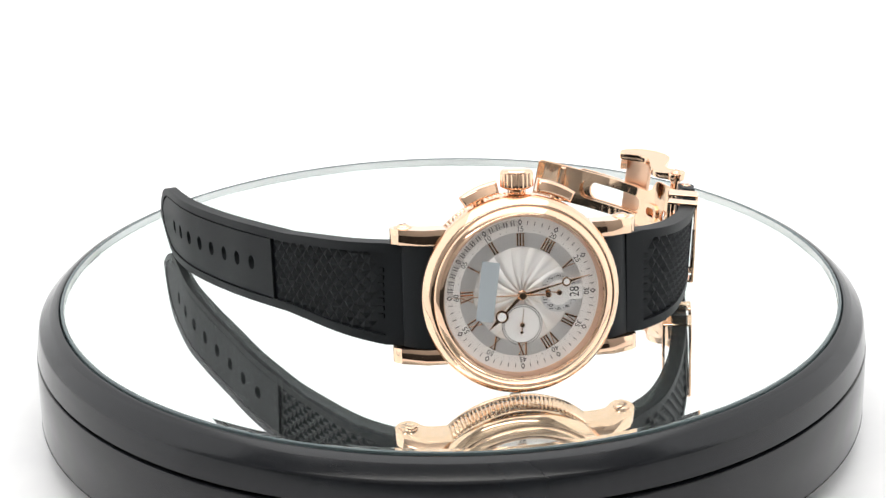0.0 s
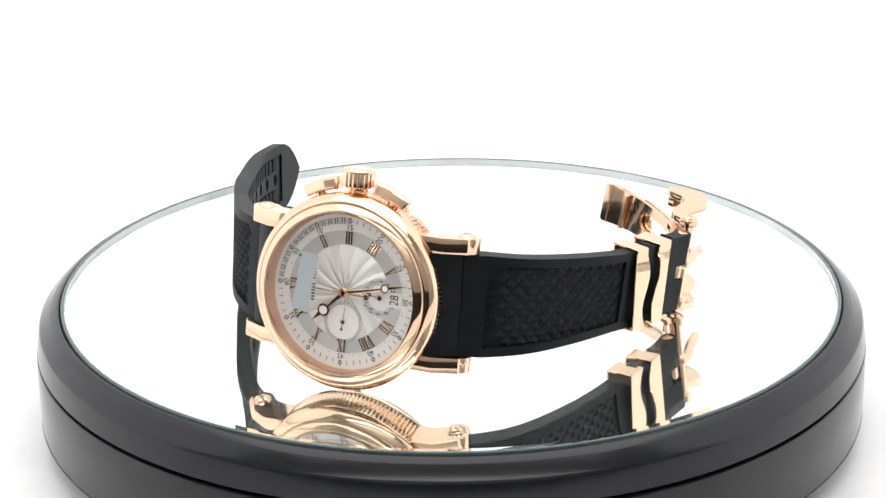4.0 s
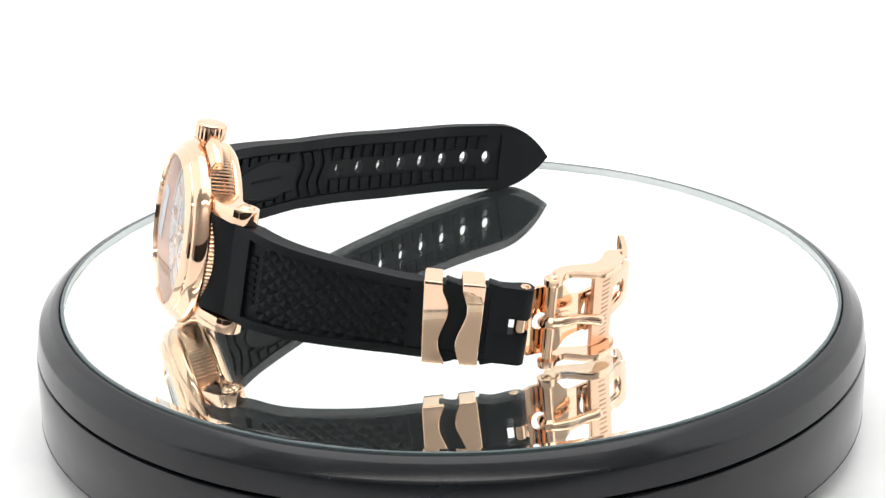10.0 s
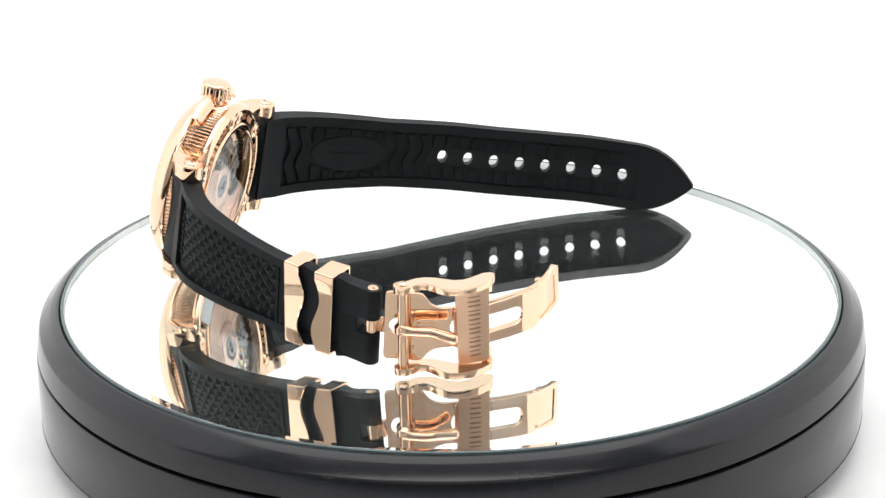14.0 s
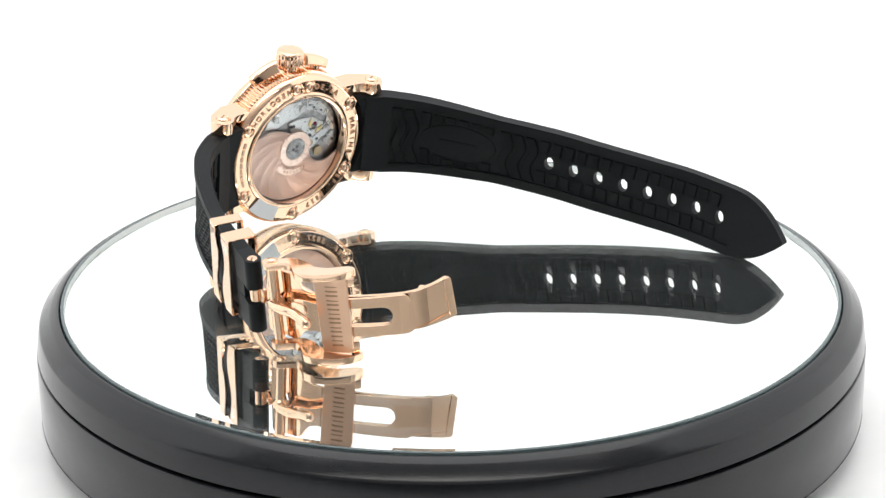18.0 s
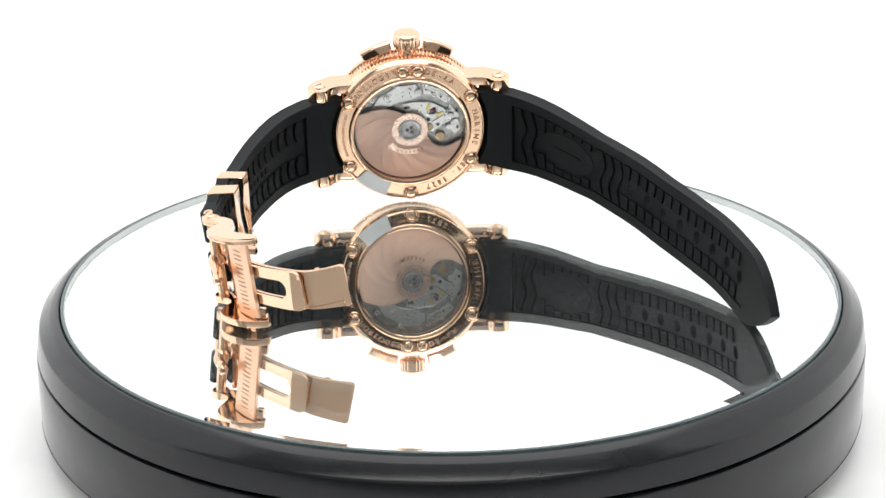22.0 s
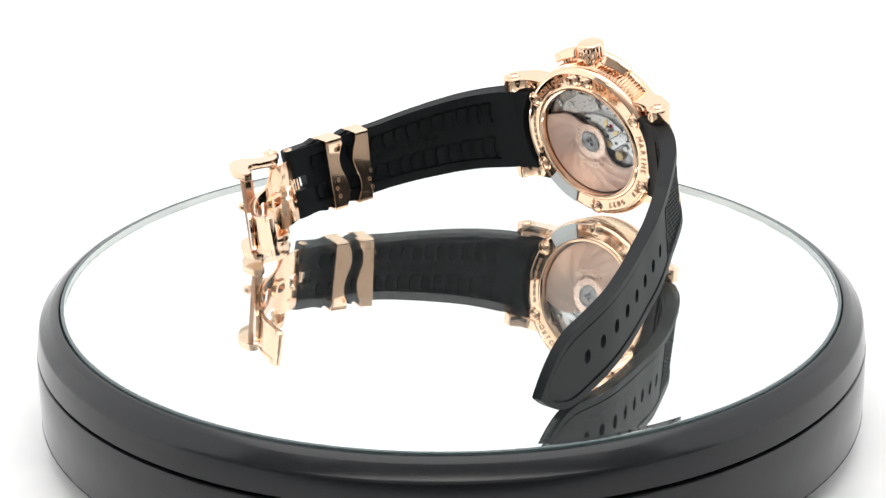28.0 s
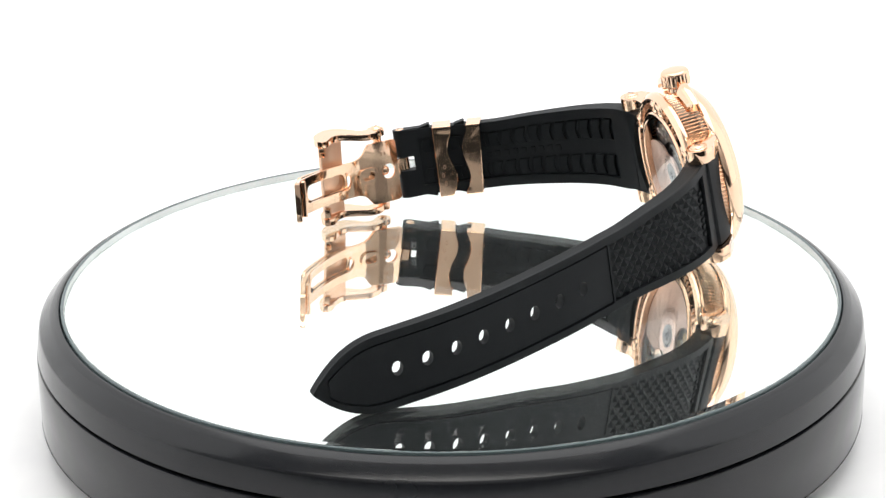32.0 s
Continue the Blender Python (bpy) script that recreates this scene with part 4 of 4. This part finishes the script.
part("smooth_field", P6.bend(solid(strap_outline(width6, TB1 + 0.65, L6 - 8.6, 2.1, 3), (), 0.7, 1.2, 0.0, 2.2), thick6), RUBBER, strap6, "smooth sunk rubber field")
part("inner_border", P6.bend(solid(OUT6, [strap_outline(width6, 13.6, SK2 + 4.5, 2.6, 3)], RIB0, RIB1, 0.2, 2.2), thick6), RUBBER, strap6, "smooth inner border")
part("strap_end", strap_end(1), RUBBER, strap6, "moulded rubber end between the lugs", CASE)
ribs = []
s = 14.6
while s < SK2 + 1.0:
    for sgn in (-1, 1):
        a, b = sgn * 2.2, sgn * (width6(s) - 3.1)
        n = 8
        edge_ = [(s + 0.5 * math.sin(math.pi * k / n * 1.2) + 0.35 * k / n, a + (b - a) * k / n) for k in range(n + 1)]
        ribs.append(solid(edge_ + [(x + 2.6, y) for x, y in reversed(edge_)], (), RIB0 + 0.1, RIB1, 0.12, segs=1))
    s += 3.65
for bm in ribs:
    part("rib", P6.bend(bm, thick6), RUBBER_DEEP, strap6)
for k in range(9):
    part("moulded_bar", P6.bend(solid(rounded(SK1 - 22 + 2.4 * k, SK1 - 20.6 + 2.4 * k, -0.8, 0.8, 0.15, 2), (), RIB1 - 0.22, RIB1 + 0.1, 0.05), thick6), RUBBER_DEEP, strap6)
WE = 9.35
prof = [(L6 - 8.0, -1.2), (L6 - 5.0, -1.25), (L6 - 3.0, -1.75)] + [(L6 - 1.2 + 2.0 * math.cos(radians(a)), 2.0 * math.sin(radians(a))) for a in range(-105, 106, 15)] + [(L6 - 3.2, 1.75), (L6 - 5.5, 1.62), (L6 - 8.0, 1.5)]
for lo, hi in ((1.9, WE), (-WE, -1.9)):
    bm = solid(prof, (), lo, hi, 0.3, segs=3)
    for v in bm.verts:
        v.co = v.co.xzy
    part("end_block", P6.bend(bm), RUBBER, strap6, "thick rubber end rounded about the pin")
for sgn in (-1, 1):
    a = P6.at(L6 - 1.2, sgn * (WE - 0.3), 0)
    b = P6.at(L6 - 1.2, sgn * (WE + 0.12), 0)
    pin = part("pin", rod(a, b, 1.2), GOLD, strap6, "rose gold hinge pin end")
    c = P6.at(L6 - 1.2, sgn * (WE + 0.15), 0)
    part("pin_slot", moved(box(-0.85, 0.85, -0.12, 0.12, -0.04, 0.04), Matrix.Translation(c) @ Matrix.Rotation(0.8, 4, "Z")), GOLD_DARK, pin)


def keeper(s0, left, right, name="keeper"):
    """A flat gold loop round the strap; left and right give its edges along the strap at each height."""
    W, H0, H1 = 9.8, -4.5, 2.6
    loop = rounded(-W, W, H0, H1, 0.35, 3)
    dense = []
    for (x0, y0), (x1, y1) in zip(loop, loop[1:] + loop[:1]):
        n = max(1, int(math.hypot(x1 - x0, y1 - y0) / 0.8))
        dense += [(x0 + (x1 - x0) * k / n, y0 + (y1 - y0) * k / n) for k in range(n)]
    bm = bmesh.new()
    rings = []
    for w, h in dense:
        wi, hi = w * (1 - 0.6 / W), (h + 0.95) * (1 - 0.6 / 3.55) - 0.95
        a, b = left(w), right(w)
        h, hi = h - 0.03 * w, hi - 0.03 * wi
        rings.append([bm.verts.new((s0 + a, w, h)), bm.verts.new((s0 + b, w, h)), bm.verts.new((s0 + b, wi, hi)), bm.verts.new((s0 + a, wi, hi))])
    for p, q in zip(rings, rings[1:] + rings[:1]):
        for k in range(4):
            bm.faces.new((p[k], q[k], q[(k + 1) % 4], p[(k + 1) % 4]))
    bmesh.ops.recalc_face_normals(bm, faces=bm.faces)
    es = [e for e in bm.edges if e.calc_face_angle(0) > 0.9]
    bmesh.ops.bevel(bm, geom=es, offset=0.12, segments=1, profile=0.5, affect="EDGES")
    return part(name, P6.bend(bm), GOLD, watch, "polished rose gold strap keeper with wavy edges")


def wave(w):
    """The keepers' common wavy edge: out near the top, in below the middle."""
    return 1.15 * math.sin(math.pi * max(-1.0, min(1.0, (w + 0.8) / 8.6))) - 0.03 * w


KA, KB = P6.near(55.4, -13.0) - 1.0, P6.near(56.7, -1.0) + 0.2
k1 = keeper(KA, lambda w: 0.075 * (9.8 - w), lambda w: 4.5 + wave(w) + 0.06 * (9.8 - w))
k2 = keeper(KB, lambda w: -4.4 + wave(w), lambda w: 0.0)
for k, s0 in ((k1, KA + 1.2), (k2, KB - 2.0)):
    bars = [solid(circle(s0 + 0.5 * math.sin(1.7 * i), -6.2 + 2.3 * i, 0.42, 0.6, 12), [circle(s0 + 0.5 * math.sin(1.7 * i), -6.2 + 2.3 * i, 0.28, 0.44, 12)], -4.54, -4.46) for i in range(3)]
    bars += [box(s0 - 0.5, s0 + 0.1, 3.6 + 0.6 * i, 3.9 + 0.6 * i, -4.54, -4.46) for i in range(4)]
    part("hallmark", P6.bend(join(*bars)), GOLD_MARK_SHADE, k, "tiny stamped marks")
for s0 in (KA + 5.4, KB + 1.2):
    for sgn in (-1, 1):
        part("stop_rib", P6.bend(solid([(s0 - 0.5, sgn * 8.6), (s0 + 2.6, sgn * 8.6), (s0 + 2.3, sgn * 9.35), (s0 - 0.2, sgn * 10.05), (s0 - 0.5, sgn * 9.8)], (), -1.4, 1.6, 0.15)), RUBBER, strap6, "small rubber stop")

# ---- clasp ----
WD = (0.10, 0.06, 1.0)
PC = Path([(55.2, 10.0, 11.1), (53.6, 13.2, 10.9), (52.0, 17.5, 10.6), (49.2, 22.5, 10.4), (44.5, 28.0, 10.6), (38.0, 33.0, 11.2), (31.2, 36.5, 12.0), (22.4, 37.4, 13.7)], WD, (0.05, 0.05, 1.0), 1)
LC = PC.length
edge = [(0.0, 7.5), (0.25, 8.1), (0.9, 8.35), (7.4, 8.35), (8.2, 8.15), (8.8, 7.6), (9.4, 6.8), (10.1, 5.9), (11.2, 5.2), (13.0, 4.8), (LC - 9, 4.7), (LC - 4, 4.8), (LC - 1.2, 5.1), (LC - 0.4, 4.9), (LC, 4.3)]
clasp = part("clasp_blade", PC.bend(solid(edge + [(x, -w) for x, w in reversed(edge)], [circle(2.9, 0, 1.95, 2.05, 20), rounded(7.3, 11.1, -1.1, 1.1, 1.05, 8), rounded(14.5, LC - 12, -2.4, 2.4, 2.3, 6)], -0.9, 0.0, 0.2, 1.3)), GOLD, watch, "polished rose gold folding clasp blade")
part("oval_boss", PC.bend(solid(rounded(6.1, 12.3, -2.2, 2.2, 2.15, 8), [rounded(7.3, 11.1, -1.1, 1.1, 1.05, 8)], -1.5, -0.85, 0.4, 1.3, 3)), GOLD, clasp, "raised oval boss")
dome = lathe([(1.35, 0.9), (1.35, 0.2), (1.2, -0.15), (0.85, -0.45), (0.4, -0.6), (0, -0.62)], 24)
for v in dome.verts:
    v.co = PC.at(3.5 + v.co.x, v.co.y, v.co.z + 0.35)
bmesh.ops.recalc_face_normals(dome, faces=dome.faces)
part("stud", dome, GOLD, clasp, "round domed stud behind the hole")
part("boss_floor", PC.bend(solid(rounded(7.0, 11.4, -1.4, 1.4, 1.3, 6), (), 0.0, 0.3, 0.08, 1.3)), GOLD, clasp)
part("outer_blade", PC.bend(solid([(15.2, 4.5), (LC - 15, 4.8), (LC - 11.6, 4.8), (LC - 10.6, 4.3), (LC - 10.1, 3.3), (LC - 10.1, -3.3), (LC - 10.6, -4.3), (LC - 11.6, -4.8), (LC - 15, -4.8), (15.2, -4.5)], [rounded(16.0, LC - 14.5, -2.3, 2.3, 2.2, 6)], 0.25, 1.15, 0.2, 1.3)), GOLD, clasp, "slotted rose gold outer blade")
part("end_lip", PC.bend(solid([(LC - 1.6, 5.05), (LC - 0.6, 5.1), (LC + 0.1, 4.7), (LC + 0.2, 4.2), (LC + 0.2, -4.2), (LC + 0.1, -4.7), (LC - 0.6, -5.1), (LC - 1.6, -5.05)], (), -1.1, 0.25, 0.35, 0.8)), GOLD, clasp, "rounded rose gold end lip")
for sgn in (-1, 1):
    part("folded_edge", PC.bend(solid([(LC - 9.6, sgn * 4.65), (LC - 1.7, sgn * 5.0), (LC - 1.7, sgn * 3.6), (LC - 9.6, sgn * 4.3)], (), -0.05, 0.3, 0.1, 1.3)), GOLD, clasp, "thin folded edge of the blade")
part("cross_hinge", rod(PC.at(LC - 6.5, -4.6, -1.5), PC.at(LC - 6.5, 4.6, -1.5), 0.75), GOLD, clasp, "small hinge roller")
part("hinge_barrel", rod(P6.at(L6 - 1.2, -1.75, -0.1), P6.at(L6 - 1.2, 1.75, -0.1), 1.35, 24, 0.2), GOLD, clasp, "small hinge barrel in the notch of the strap")
tang = Path([P6.at(L6 - 1.2, 0, -0.9), P6.at(L6 + 0.3, 0, -1.2), PC.at(-0.4, 0, -0.45), PC.at(0.6, 0, -0.45)], WD, WD, 1)
part("hinge_tang", tang.bend(solid([(0, 1.7), (tang.length, 1.7), (tang.length, -1.7), (0, -1.7)], (), -0.4, 0.4, 0.12, 0.4)), GOLD, clasp, "flat hinge tang")
marks = [box(1.0, 1.45, -6.9 + 0.55 * i, -6.6 + 0.55 * i, -0.94, -0.86) for i in range(5)] + [solid(circle(2.6, -5.8, 0.5, 0.75, 12), [circle(2.6, -5.8, 0.34, 0.56, 12)], -0.94, -0.86)]
marks += [box(3.4 + 0.9 * i, 3.8 + 0.9 * i, 4.6, 5.6, -0.94, -0.86) for i in range(2)]
marks += [box(6.3, 6.8, 1.4 + 0.62 * i, 1.7 + 0.62 * i, -0.04, 0.04) for i in range(5)] + [box(6.3, 6.8, -5.4 + 0.62 * i, -5.1 + 0.62 * i, -0.04, 0.04) for i in range(2)]
part("stamped_mark", PC.bend(join(*marks)), GOLD_MARK_SHADE, clasp, "tiny stamped marks")

PX = Path([(49.9, 25.1, 11.3), (47.7, 28.1, 11.5), (44.9, 30.5, 11.7)], WD, WD, 1)
LX = PX.length
buckle = part("buckle_plate", PX.bend(solid([(0, 9.4), (LX, 9.4), (LX, -9.4), (0, -9.4)], (), -0.6, 0.5, 0.12, 1.2)), GOLD_SATIN, watch, "satin rose gold buckle cross plate")


def bar_at(w):
    """A point of the buckle's bar."""
    return Vector((55.4, 14.75, 11.2)) + Vector((0.10, 0.06, 1.0)) * w


part("buckle_bar", rod(bar_at(-10.0), bar_at(10.0), 1.22, 28), GOLD, buckle, "round buckle bar")
for sgn in (-1, 1):
    eye = [(55.4 + 2.1 * math.cos(radians(a)), 14.75 + 2.1 * math.sin(radians(a))) for a in range(40, -171, -15)]
    plan = eye + [(51.2, 15.3), (49.8, 17.0), (49.2, 19.2), (49.35, 22.0), (49.3, 24.2), (48.5, 25.8), (47.0, 26.9), (45.2, 27.6), (43.4, 28.3), (42.5, 29.5), (42.7, 30.7), (43.8, 31.4),
                  (46.6, 31.8), (49.4, 31.1), (52.0, 29.6), (53.9, 27.6), (54.8, 25.6), (54.6, 23.8), (53.7, 21.6), (53.0, 19.9), (53.1, 18.6), (54.0, 17.5), (55.6, 16.9)]
    arm = solid(plan, (), 9.2 if sgn > 0 else -10.9, 10.9 if sgn > 0 else -9.2, 0.4, segs=3)
    for v in arm.verts:
        v.co = Vector((v.co.x, v.co.y, 11.2 + 0.05 * max(0.0, v.co.y - 15.0) if sgn > 0 else 11.06)) + Vector((0.10, 0.06, 1.0)) * v.co.z
    hook = solid([(42.9, 29.1), (44.5, 28.8), (44.7, 30.1), (43.2, 30.5)], (), 6.9 if sgn > 0 else -9.5, 9.5 if sgn > 0 else -6.9, 0.2)
    for v in hook.verts:
        v.co = Vector((v.co.x, v.co.y, 11.5)) + Vector(WD) * v.co.z
    side = part("buckle_arm", arm, GOLD, buckle, "S-curved polished buckle arm")
    part("hook", hook, GOLD, side, "small catch on the buckle arm")
    top = bar_at(sgn * 10.88)
    screw(side, top, bar_at(sgn * 11.2) - top, 1.25)
tong = [(56.1, 14.9, 11.4), (56.2, 17.0, 11.4), (55.6, 19.4, 11.4), (54.8, 21.2, 11.3), (54.3, 23.0, 10.9), (54.0, 25.0, 10.5), (53.8, 26.1, 10.2)]
bend = Path(tong, WD, WD, 1)
fine = [bend.at(bend.length * k / 24, 0, 0) for k in range(25)]
part("buckle_tongue", tube(fine + [bend.at(bend.length + e, 0, 0) for e in (0.45, 0.8, 1.05, 1.2)], [1.3 - 0.12 * math.sin(math.pi * k / 24) for k in range(25)] + [1.22, 1.0, 0.7, 0.3], 22), GOLD, buckle, "round bent buckle tongue")
part("tongue_ring", rod(bar_at(-1.3), bar_at(1.5), 1.95, 28, 0.7), GOLD, buckle, "tongue ring")
for i in range(14):
    y = 7.1 - 1.13 * i - 0.06 * (i % 2)
    part("engraved_bar", PX.bend(solid(rounded(2.6, 5.2, y, y + (0.42 if i % 3 else 0.26), 0.08, 1), (), 0.46, 0.53, 0.0, 0.5)), GOLD_DARK, buckle, "plain engraved bar")


# ---- moulded studs of the straps ----
STUD = stud_mesh(3.2, 0.75)
pyramids(P12, width12, TA0 + 3.0, TA1 - 0.6, 1.7, 0.68, thick12, STUD, 3.2, strap12)
pyramids(P6, width6, TB0 + 3.0, TB1 - 0.6, 1.7, 0.68, thick6, STUD, 3.2, strap6)


def motions():
    """The platter and the watch on it turn together."""
    times = [0.0, 0.1] + [0.5 * k for k in range(1, 64)] + [31.9, 32.0]
    rows = [(t, pose(0, 0, 0, 0, 0, turn(t))) for t in times]
    walk(platter, rows)
    walk(watch, rows)


motions()
